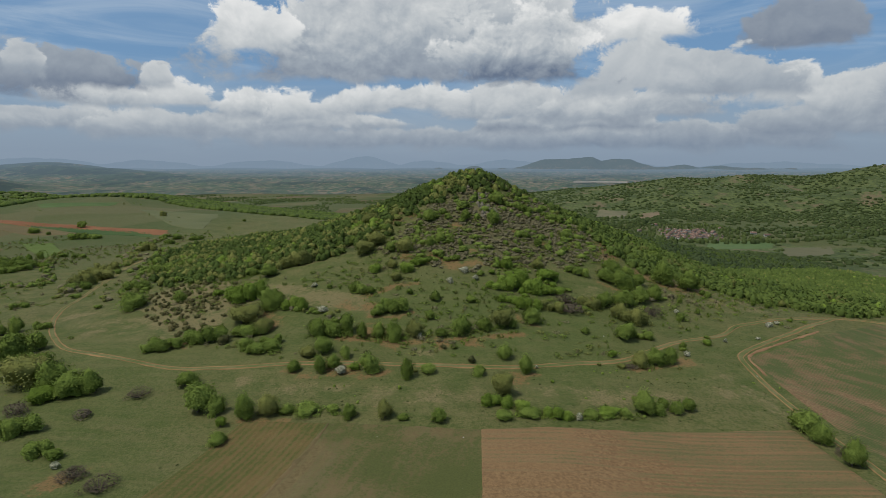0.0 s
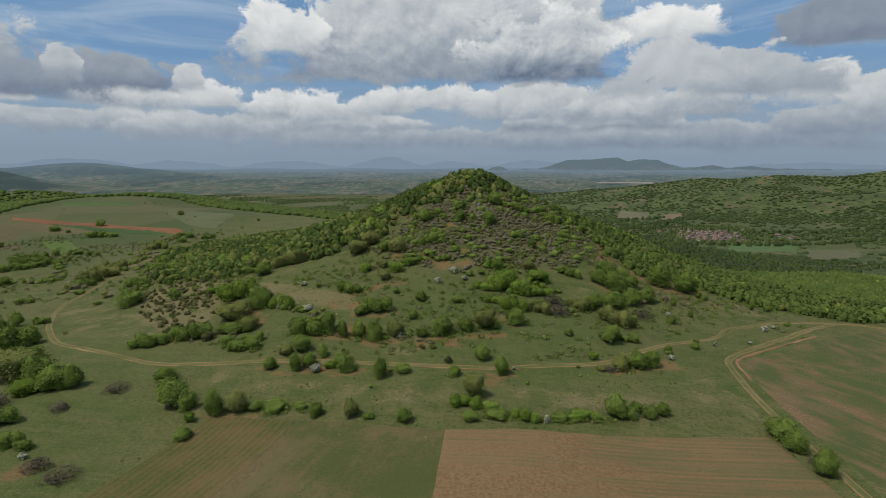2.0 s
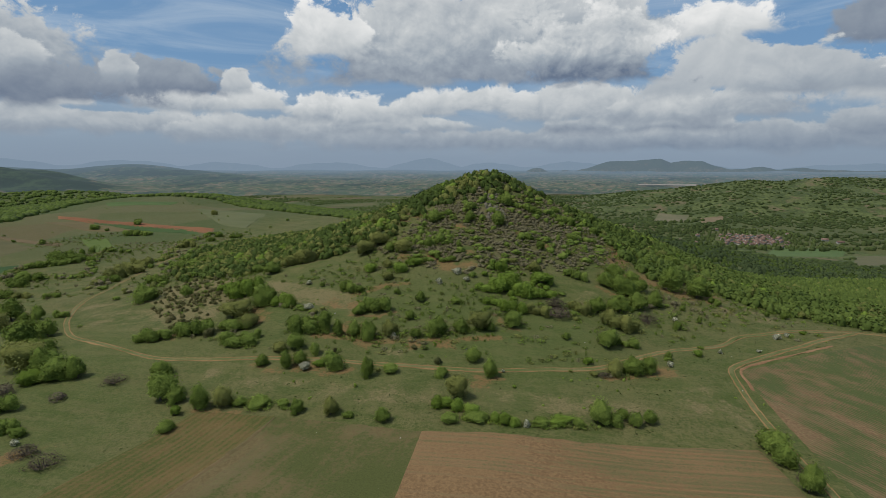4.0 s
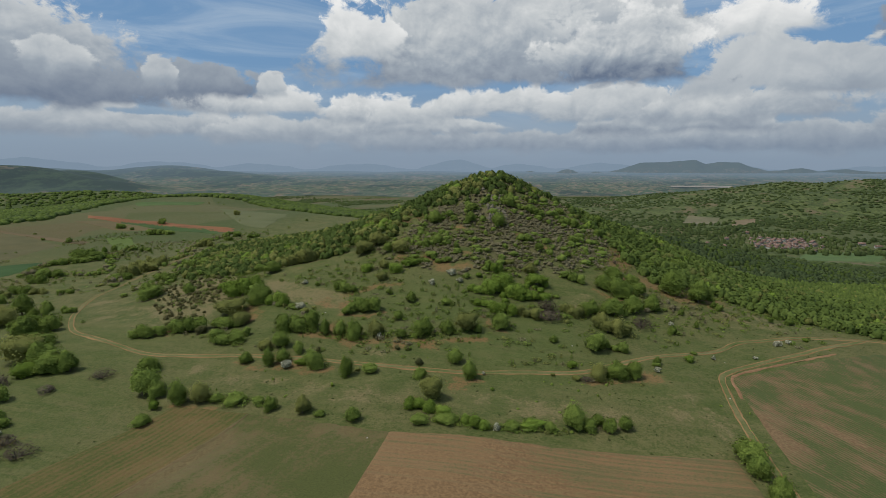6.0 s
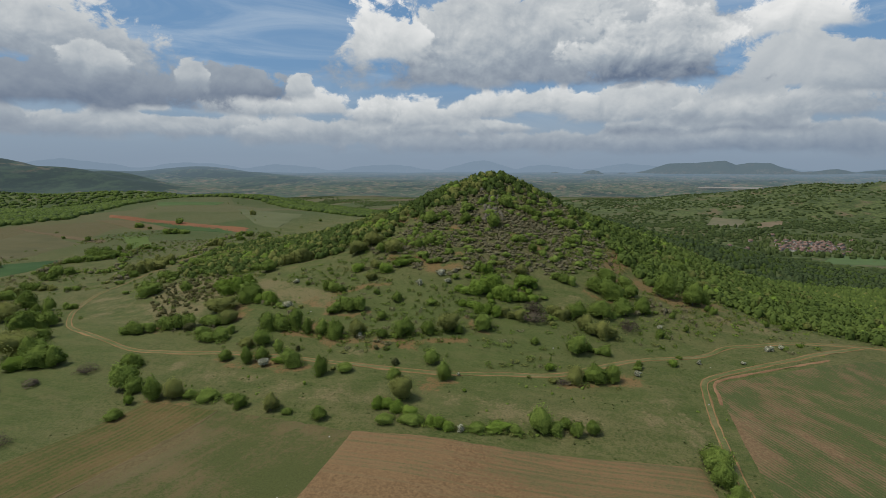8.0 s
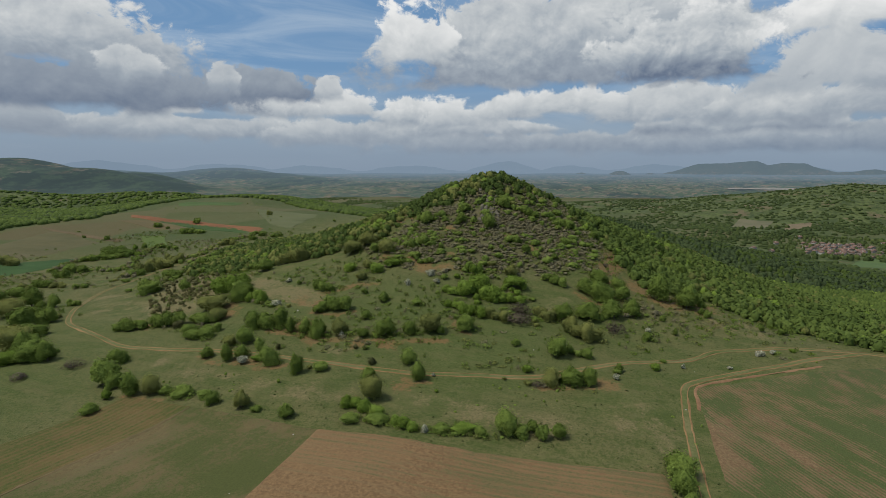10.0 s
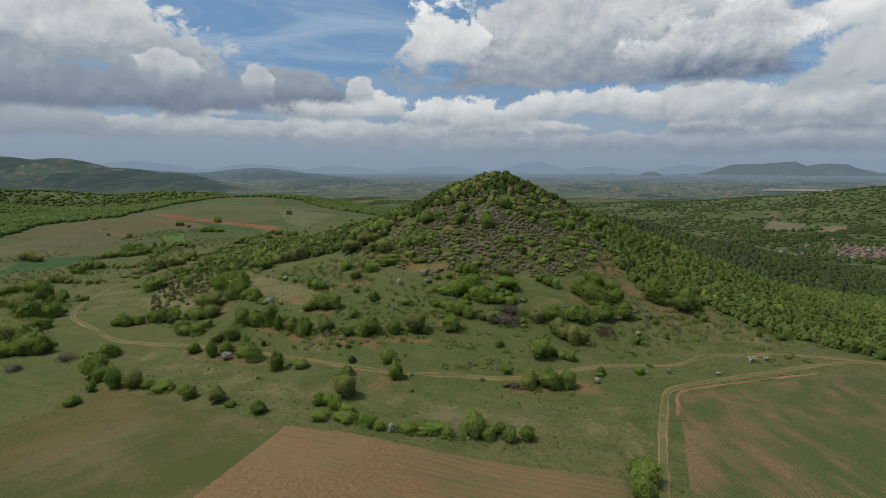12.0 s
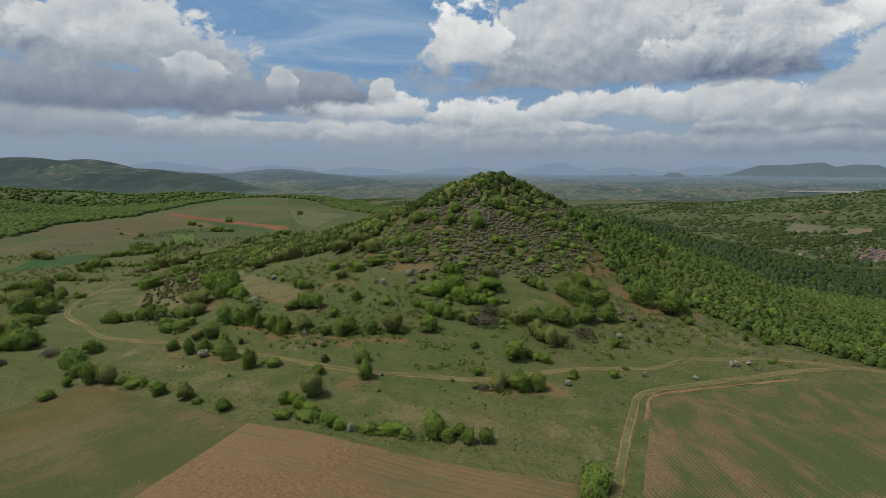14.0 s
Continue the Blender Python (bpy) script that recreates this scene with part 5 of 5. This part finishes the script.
mixed(("hill_scrub", "grey-brown scrub over a steep hillside"), x, y, (1.5, 3.2), (0.8, 1.6), ((TWIG, 0.78), (BUDDING, 0.14), (OAK, 0.08)), SCRUB_CROWNS, "scrub")
x, y = scatter((-40, 85, 222, 320), 5.0, wood_rng, lambda x, y: 0.55 * inside(GREY_SLOPE, x, y))
woods("slope_bushes", x, y, wood_rng.uniform(2.6, 5.8, len(x)), wood_rng.uniform(1.8, 3.6, len(x)), NEAR_CROWNS, OAK, "green bushes dotted over a scrubby hillside", wood_rng, "bushes")
x, y = scatter((-130, -70, 178, 256), 2.6, wood_rng, lambda x, y: 0.75 * inside(JUNIPER_SLOPE, x, y) * (0.15 + noise2(x, y, 6, 0.2)))
woods("juniper_scrub", x, y, wood_rng.uniform(1.1, 2.8, len(x)), wood_rng.uniform(1.0, 2.0, len(x)), MID_CROWNS, JUNIPER, "dark junipers over grey shale", wood_rng, "scrub")
# small tufts and low bushes over the pasture
x, y = scatter((-230, 190, 132, 300), 2.6, wood_rng, lambda x, y: 0.22 * np.where(x < -45, 0.25, 1.0) * ramp(0.5, 1.0, noise2(x, y, 13, 0.9)) * (0.3 + noise2(x, y, 4, 0.1)) * ~inside(ROW_FIELD, x, y))
woods("low_bushes", x, y, wood_rng.uniform(0.5, 1.5, len(x)), wood_rng.uniform(0.3, 0.9, len(x)), FAR_CROWNS, OAK, "small green bushes scattered over pasture", wood_rng, "bushes")
# most of the knoll takes the leaf colours darkened for cloud shade
x, y = scatter((-40, 420, 380, 800), 4.2, wood_rng, lambda x, y: inside(KNOLL_WOOD, x, y) * (0.35 + 1.0 * noise2(x, y, 20, 0.3)))
mixed(("knoll_wood", "wood over a knoll behind the hill, coloured dark for cloud shade"), x, y, (3.2, 7.0), (2.6, 5.0), ((SHADED_WOOD, 0.7), (WOOD, 0.3)), FAR_CROWNS)
x, y = scatter((-1500, -40, 200, 1150), 5.6, wood_rng, lambda x, y: inside(PLATEAU_WOOD, x, y) * (0.65 + 0.5 * noise2(x, y, 30, 0.8)) * np.where(np.hypot(x, y) > 1050, 0.35, 1.0) * (np.abs(np.arctan2(x, y)) < 1.12))
mixed(("plateau_wood", "belt of oak woods beyond the plateau fields"), x, y, (7, 12), (3.4, 4.6), ((WOOD, 0.85), (FAR_WOOD, 0.15)), TINY_CROWNS)
# grass tufts on the open pasture
def open_ground(x, y):
    return ~(inside(ROW_FIELD, x, y) | inside(RED_FIELD, x, y) | inside(GREEN_FIELD, x, y) | inside(MEADOW_FIELD, x, y)) & (near_line(MAIN_TRACK, x, y) > 2) & (near_line(FIELD_TRACK, x, y) > 2)


x, y = scatter((-190, 175, 100, 262), 1.4, wood_rng, lambda x, y: 0.38 * open_ground(x, y) * ramp(-70, -30, x) * (0.25 + noise2(x, y, 8, 0.7)))
woods("grass_tufts", x, y, wood_rng.uniform(0.25, 0.95, len(x)), wood_rng.uniform(0.15, 0.5, len(x)), TUFTS, TUFT, "tufts of green and dry grass", wood_rng, "grass")
# bare rocks below the summit
x, y = scatter((8, 34, 268, 304), 1.5, wood_rng, lambda x, y: 0.8 * np.exp(-((x - 20 + 0.1 * (y - 285)) / 4.5) ** 2) * (0.4 + noise2(x, y, 4, 0.6)))
ROCKS = [ball(np.array([0, 0, 0.2]), np.array([0.5, 0.42, 0.55]), 5, 3, np.random.default_rng(400 + k)) for k in range(5)]
rocks = woods("rock_outcrop", x, y, wood_rng.uniform(1.0, 2.8, len(x)), wood_rng.uniform(1.0, 2.6, len(x)), ROCKS, ROCK, "pale grey rocks cropping out below the summit", wood_rng, "rocks")
rocks.data.polygons.foreach_set("use_smooth", np.zeros(len(rocks.data.polygons), bool))

def stone(x, y, size, seed):
    v, f = ball(np.array([0, 0, 0.22]), np.array([0.5, 0.4, 0.34]), 7, 4, np.random.default_rng(seed))
    ob = mesh_object("stone", v, f, PALE_STONE)
    ob.matrix_world = Matrix.Translation((x, y, float(lift(x, y)) - 0.05)) @ Matrix.Rotation(seed, 4, "Z") @ Matrix.Diagonal((size, size, size, 1))
    return tagged(ob, "pale bare stone lying in the grass", "stone", "stones in the grass")


for k, (x, y) in enumerate(((7.3, 196.5), (-31.5, 189.4), (-13.8, 164.8), (16.3, 170.0), (53.7, 181.8), (100.8, 186.8), (-15.2, 122.0), (4.7, 122.0), (3.9, 103.0), (3.8, 99.3), (95.1, 162.8))):
    stone(x, y, (0.42, 0.55, 0.36)[k % 3], 500 + k)

# bushes between the trees of the lower slopes
def lower_slopes(x, y):
    r = np.hypot(x - HILL[0], y - HILL[1])
    return ramp(175, 150, r) * open_ground(x, y) * ~inside(TERRACE, x, y)


x, y = scatter((-140, 150, 165, 300), 2.7, wood_rng, lambda x, y: 0.85 * lower_slopes(x, y) * ramp(0.30, 0.80, noise2(x, y, 15, 0.25)))
mixed(("hill_bushes", "low green bushes over the foot of a hill"), x, y, (0.7, 2.8), (0.5, 1.9), ((OAK, 0.45), (BUDDING, 0.2), (BRIGHT, 0.2), (TWIG, 0.15)), SHRUB_CROWNS, "bushes")
x, y = scatter((-340, -105, 190, 480), 3.8, wood_rng, lambda x, y: 0.8 * ramp(0.42, 0.85, noise2(x, y, 24, 1.4)) * (near_line(MAIN_TRACK, x, y) > 3) * ~inside(JUNIPER_SLOPE, x, y))
mixed(("valley_bushes", "dark bushes dotted over rough pasture"), x, y, (0.8, 3.4), (0.5, 2.2), ((OAK, 0.6), (TWIG, 0.25), (BUDDING, 0.15)), SHRUB_CROWNS, "bushes")
x, y = scatter((-520, -150, 420, 720), 9.0, wood_rng, lambda x, y: 0.10 * ramp(0.5, 0.9, noise2(x, y, 30, 0.9)))
mixed(("plateau_bushes", "small bushes dotted over plateau fields"), x, y, (1.5, 4.0), (1.0, 3.0), ((OAK, 0.8), (BUDDING, 0.2)), SHRUB_CROWNS, "bushes")

for line, belt, sizes, dense, words in HEDGES:
    p = spline(line, 1.0 / dense)
    p = p + wood_rng.normal(0, belt * 0.5, p.shape)
    shares = ((BRIGHT, 0.7), (OAK, 0.3)) if "bright" in words else ((OAK, 0.5), (BUDDING, 0.25), (TWIG, 0.25)) if belt > 2.5 else ((OAK, 0.6), (BUDDING, 0.25), (BRIGHT, 0.15))
    mixed(("hedge", words), p[:, 0], p[:, 1], sizes, (sizes[0] * 0.7, sizes[1] * 0.72), shares, NEAR_CROWNS if sizes[1] > 3 else SHRUB_CROWNS, "hedge")



# ---- far country ----
def far_wood_share(x, y):
    z = lift(x, y)
    return np.clip(ramp(-57, -47, z) * (0.8 * ramp(0.25, 0.6, noise2(x, y, 48, 0.4)) + 0.35 * noise2(x, y, 17, 1.1)), 0, 0.9) + 0.05


def in_valley_field(x, y):
    return np.any([inside(corners, x, y) for fname, corners, soil, text in FAR_FIELDS if fname == "valley_field"], axis=0)


x, y = scatter((-250, 1650, 620, 1950), 9.0, wood_rng, lambda x, y: far_wood_share(x, y) * ~in_valley_field(x, y) * (np.hypot(x - 425, y - 965) > 90) * ~inside(KNOLL_WOOD, x, y) * (x + 0.25 * y > 330) * (x < 0.80 * y + 60) * np.where(y > 1250, 0.45, 0.9))
woods("far_wood", x, y, wood_rng.uniform(6.0, 11.0, len(x)), wood_rng.uniform(2.2, 4.2, len(x)), TINY_CROWNS, FAR_WOOD, "far woods over rolling hills", wood_rng)
x, y = scatter((-2100, 0, 900, 2100), 10.5, wood_rng, lambda x, y: 0.75 * ramp(0.42, 0.66, noise2(x, y, 60, 0.9)) * ~inside(PLATEAU_WOOD, x, y) * (x + 0.25 * y < 330) * (np.hypot(x, y) < 2320))
woods("far_wood", x, y, wood_rng.uniform(5, 9, len(x)), wood_rng.uniform(2.6, 4.4, len(x)), TINY_CROWNS, FAR_WOOD, "far woods between valley fields", wood_rng)
# these woods too have cloud shade put into their leaf colour
x, y = scatter((-2300, -700, 900, 1900), 9.5, wood_rng, lambda x, y: 0.6 * far_wood_share(x, y) * ~inside(PLATEAU_WOOD, x, y) * (y < 2500 + 0.6 * x) * (np.hypot(x, y) < 2320))
woods("far_wood", x, y, wood_rng.uniform(5, 9, len(x)), wood_rng.uniform(2.2, 4, len(x)), TINY_CROWNS, SHADED_WOOD, "far woods over a ridge, coloured dark for cloud shade", wood_rng)


def sector(name, r0, r1, a0, a1, nr, na, tall, material, label):
    """A piece of far land between two ranges and two bearings (degrees right of +y)."""
    a, r = np.meshgrid(np.radians(np.linspace(a0, a1, na)), np.linspace(r0, r1, nr))
    x, y = 48 + r * np.sin(a), 8 + r * np.cos(a)
    z = tall(x, y, np.degrees(a), (r - r0) / (r1 - r0))
    v = np.stack([x, y, z], -1).reshape(-1, 3)
    k = np.arange(nr * na).reshape(nr, na)
    f = np.stack([k[:-1, :-1], k[1:, :-1], k[1:, 1:], k[:-1, 1:]], -1).reshape(-1, 4)
    ob = smooth(mesh_object(name, v, f, material))
    rise = z + 56 - 85 * ramp(2000, 4900, r)
    wooded = ob.data.attributes.new("wooded", "FLOAT", "POINT")
    wooded.data.foreach_set("value", np.clip((rise - 4) / 34, 0, 1).astype(np.float32).ravel())
    return tagged(ob, label, "distance", kind="backdrop")


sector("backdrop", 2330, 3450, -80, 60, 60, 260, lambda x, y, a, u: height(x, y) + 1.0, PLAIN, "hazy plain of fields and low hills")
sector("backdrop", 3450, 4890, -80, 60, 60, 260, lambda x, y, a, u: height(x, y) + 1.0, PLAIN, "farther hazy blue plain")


def crest(a, peaks):
    z = np.full(np.shape(a), math.exp(-70 / 9.0))
    for at, w, h in peaks:
        z = z + np.exp((-70 + (h + 62) * np.exp(-np.abs((a - at) / w) ** 1.7)) / 9.0)
    return 9.0 * np.log(z)


RIGHT_CREST = [(0, -30), (4, 5), (5.0, 12), (7.3, 44), (9.2, 103), (11.1, 107), (14.2, 124), (15.0, 93), (15.9, 106), (17.7, 106), (18.8, 66), (20.0, 41), (21.2, 49), (22.5, 62), (23.7, 41), (25.5, 54), (27.4, 38), (29.6, 34), (31.3, 35), (32.7, 12), (44, 15), (48, 25)]
FAR_PEAKS = [(-62, 9, 215), (-46, 9, 150), (-36, 9, 128), (-28, 8, 112), (-18, 9, 112), (-8.5, 5.5, 150), (-2, 6, 112), (6, 8, 118), (16, 10, 100), (30, 14, 95), (50, 20, 110)]
FOOT = [(-1, 2.2, 46), (2.5, 2.6, 58), (5.5, 3, 40)]


def rough(a, k, s):
    return s * (np.sin(a * 2.1 * k + 0.4) + 0.6 * np.sin(a * 4.7 * k + 1.9) + 0.35 * np.sin(a * 9.7 * k + 0.7))


def bulge(u, at, sharp=1.0):
    return np.clip(1 - np.abs(u - at) / np.where(u < at, at, 1 - at), 0, 1) ** sharp


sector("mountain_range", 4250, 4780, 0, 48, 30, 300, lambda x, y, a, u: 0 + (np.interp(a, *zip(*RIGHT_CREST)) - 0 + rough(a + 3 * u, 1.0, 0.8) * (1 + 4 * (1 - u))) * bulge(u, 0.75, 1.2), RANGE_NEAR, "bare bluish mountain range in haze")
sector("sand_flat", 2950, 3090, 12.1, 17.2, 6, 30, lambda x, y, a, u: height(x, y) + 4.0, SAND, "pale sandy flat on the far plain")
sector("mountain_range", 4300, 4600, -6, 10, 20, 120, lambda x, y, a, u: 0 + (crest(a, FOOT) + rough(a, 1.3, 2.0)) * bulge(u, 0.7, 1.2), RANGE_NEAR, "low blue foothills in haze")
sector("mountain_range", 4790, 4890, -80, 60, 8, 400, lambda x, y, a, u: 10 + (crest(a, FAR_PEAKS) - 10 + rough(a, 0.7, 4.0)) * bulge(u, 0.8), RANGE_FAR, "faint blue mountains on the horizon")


# ---- village ----
def roof_tile_material():
    m, t, b = blank("roof_tiles")
    info = t.nodes.new("ShaderNodeObjectInfo")
    g = grain(t, world_place(t, (1, 1, 1)), 0.8, 4, 0.6)
    col = blend(t, info.outputs["Random"], (0.120, 0.078, 0.060), (0.215, 0.135, 0.102))
    t.links.new(blend(t, step(t, g, 0.35, 0.7, 0.0, 0.6), col, (0.17, 0.105, 0.08)), b.inputs["Base Color"])
    return m


def plaster_material():
    m, t, b = blank("house_wall")
    info = t.nodes.new("ShaderNodeObjectInfo")
    g = grain(t, world_place(t, (1, 1, 1)), 0.5, 4, 0.6)
    col = blend(t, info.outputs["Random"], (0.20, 0.17, 0.14), (0.50, 0.47, 0.43))
    t.links.new(blend(t, step(t, g, 0.4, 0.8, 0.0, 0.5), col, (0.30, 0.26, 0.22)), b.inputs["Base Color"])
    return m


ROOF, WALL = roof_tile_material(), plaster_material()


def house(x, y, length, width, tall, turn):
    """A small house with a gable roof that overhangs its walls."""
    root = new("house")
    root.matrix_world = Matrix.Translation((x, y, float(lift(x, y)) - 0.5)) @ Matrix.Rotation(turn, 4, "Z")
    l, w, h = length / 2, width / 2, tall
    rise = width * 0.30
    v = [(-l, -w, 0), (l, -w, 0), (l, w, 0), (-l, w, 0), (-l, -w, h), (l, -w, h), (l, w, h), (-l, w, h), (-l, 0, h + rise), (l, 0, h + rise)]
    body = bmesh.new()
    vs = [body.verts.new(p) for p in v]
    for f in ((0, 1, 5, 4), (2, 3, 7, 6), (1, 2, 6, 9, 5), (3, 0, 4, 8, 7)):
        body.faces.new([vs[k] for k in f])
    me = bpy.data.meshes.new("wall")
    body.to_mesh(me), body.free()
    me.materials.append(WALL)
    new("wall", me).parent = root
    o, t = 0.5, 0.18
    e = h - o * rise / w
    prof = [(-w - o, e), (0, h + rise), (w + o, e), (w + o, e + t), (0, h + rise + t), (-w - o, e + t)]
    rv = [(s * (l + 0.4), p, q) for s in (-1, 1) for p, q in prof]
    rf = [(0, 1, 7, 6), (1, 2, 8, 7), (2, 3, 9, 8), (3, 4, 10, 9), (4, 5, 11, 10), (5, 0, 6, 11), (0, 5, 4, 1), (1, 4, 3, 2), (6, 7, 10, 11), (7, 8, 9, 10)]
    mesh_object("roof", rv, rf, ROOF, root, "red tiled gable roof")
    cx, cy = 0.3 * l, 0.35 * w
    cv = [(cx + a, cy + b, q) for q in (h + rise * 0.4, h + rise + 0.7) for a, b in ((-0.3, -0.3), (0.3, -0.3), (0.3, 0.3), (-0.3, 0.3))]
    mesh_object("chimney", cv, [(0, 1, 5, 4), (1, 2, 6, 5), (2, 3, 7, 6), (3, 0, 4, 7), (4, 5, 6, 7)], WALL, root)
    return tagged(root, "small village house with pale walls and red tiled roof", "house", "village houses")


town = np.random.default_rng(31)
taken = []
while len(taken) < 62:
    u, w = town.normal(0, 0.42), town.normal(0, 0.45)
    if abs(u) > 1 or abs(w) > 1:
        continue
    hx, hy = 420 + 44 * u + 24 * w, 948 - 20 * u + 56 * w
    if all(math.hypot(hx - a, hy - b) > 8.5 for a, b in taken):
        taken.append((hx, hy))
        house(hx, hy, town.uniform(5.0, 8.0), town.uniform(4.4, 6.0), town.uniform(2.4, 3.8), town.choice((0.35, 0.35 + math.pi / 2)) + town.normal(0, 0.15))
for hx, hy in ((300, 930), (318, 905), (345, 985), (395, 1045), (500, 1010), (540, 930), (530, 955)):
    house(hx, hy, town.uniform(7, 11), 6, 3.0, town.uniform(0, 3))
x, y = scatter((330, 520, 870, 1060), 8.0, wood_rng, lambda x, y: 0.5 * np.array([min(math.hypot(a - p, b - q) for p, q in taken) > 6.5 for a, b in zip(x, y)]))
woods("village_trees", x, y, wood_rng.uniform(4, 8, len(x)), wood_rng.uniform(4, 7, len(x)), FAR_CROWNS, FAR_WOOD, "garden trees between village houses", wood_rng)
# tree lines along the valley's stream and lanes
for line, gap in (([(250, 830), (330, 850), (420, 858), (520, 865), (650, 890), (800, 960)], 7), ([(520, 1010), (600, 985), (720, 1010), (860, 1060)], 12),
                  ([(330, 1010), (300, 1060), (330, 1130), (420, 1180)], 14), ([(560, 905), (640, 940), (760, 955)], 13), ([(240, 1000), (330, 1030), (390, 1070)], 13)):
    p = spline(line, gap)
    p = p + wood_rng.normal(0, 3.5, p.shape)
    woods("tree_row", p[:, 0], p[:, 1], wood_rng.uniform(6, 11, len(p)), wood_rng.uniform(5, 9, len(p)), FAR_CROWNS, FAR_WOOD, "row of dark trees along a lane in the valley", wood_rng, "tree row")
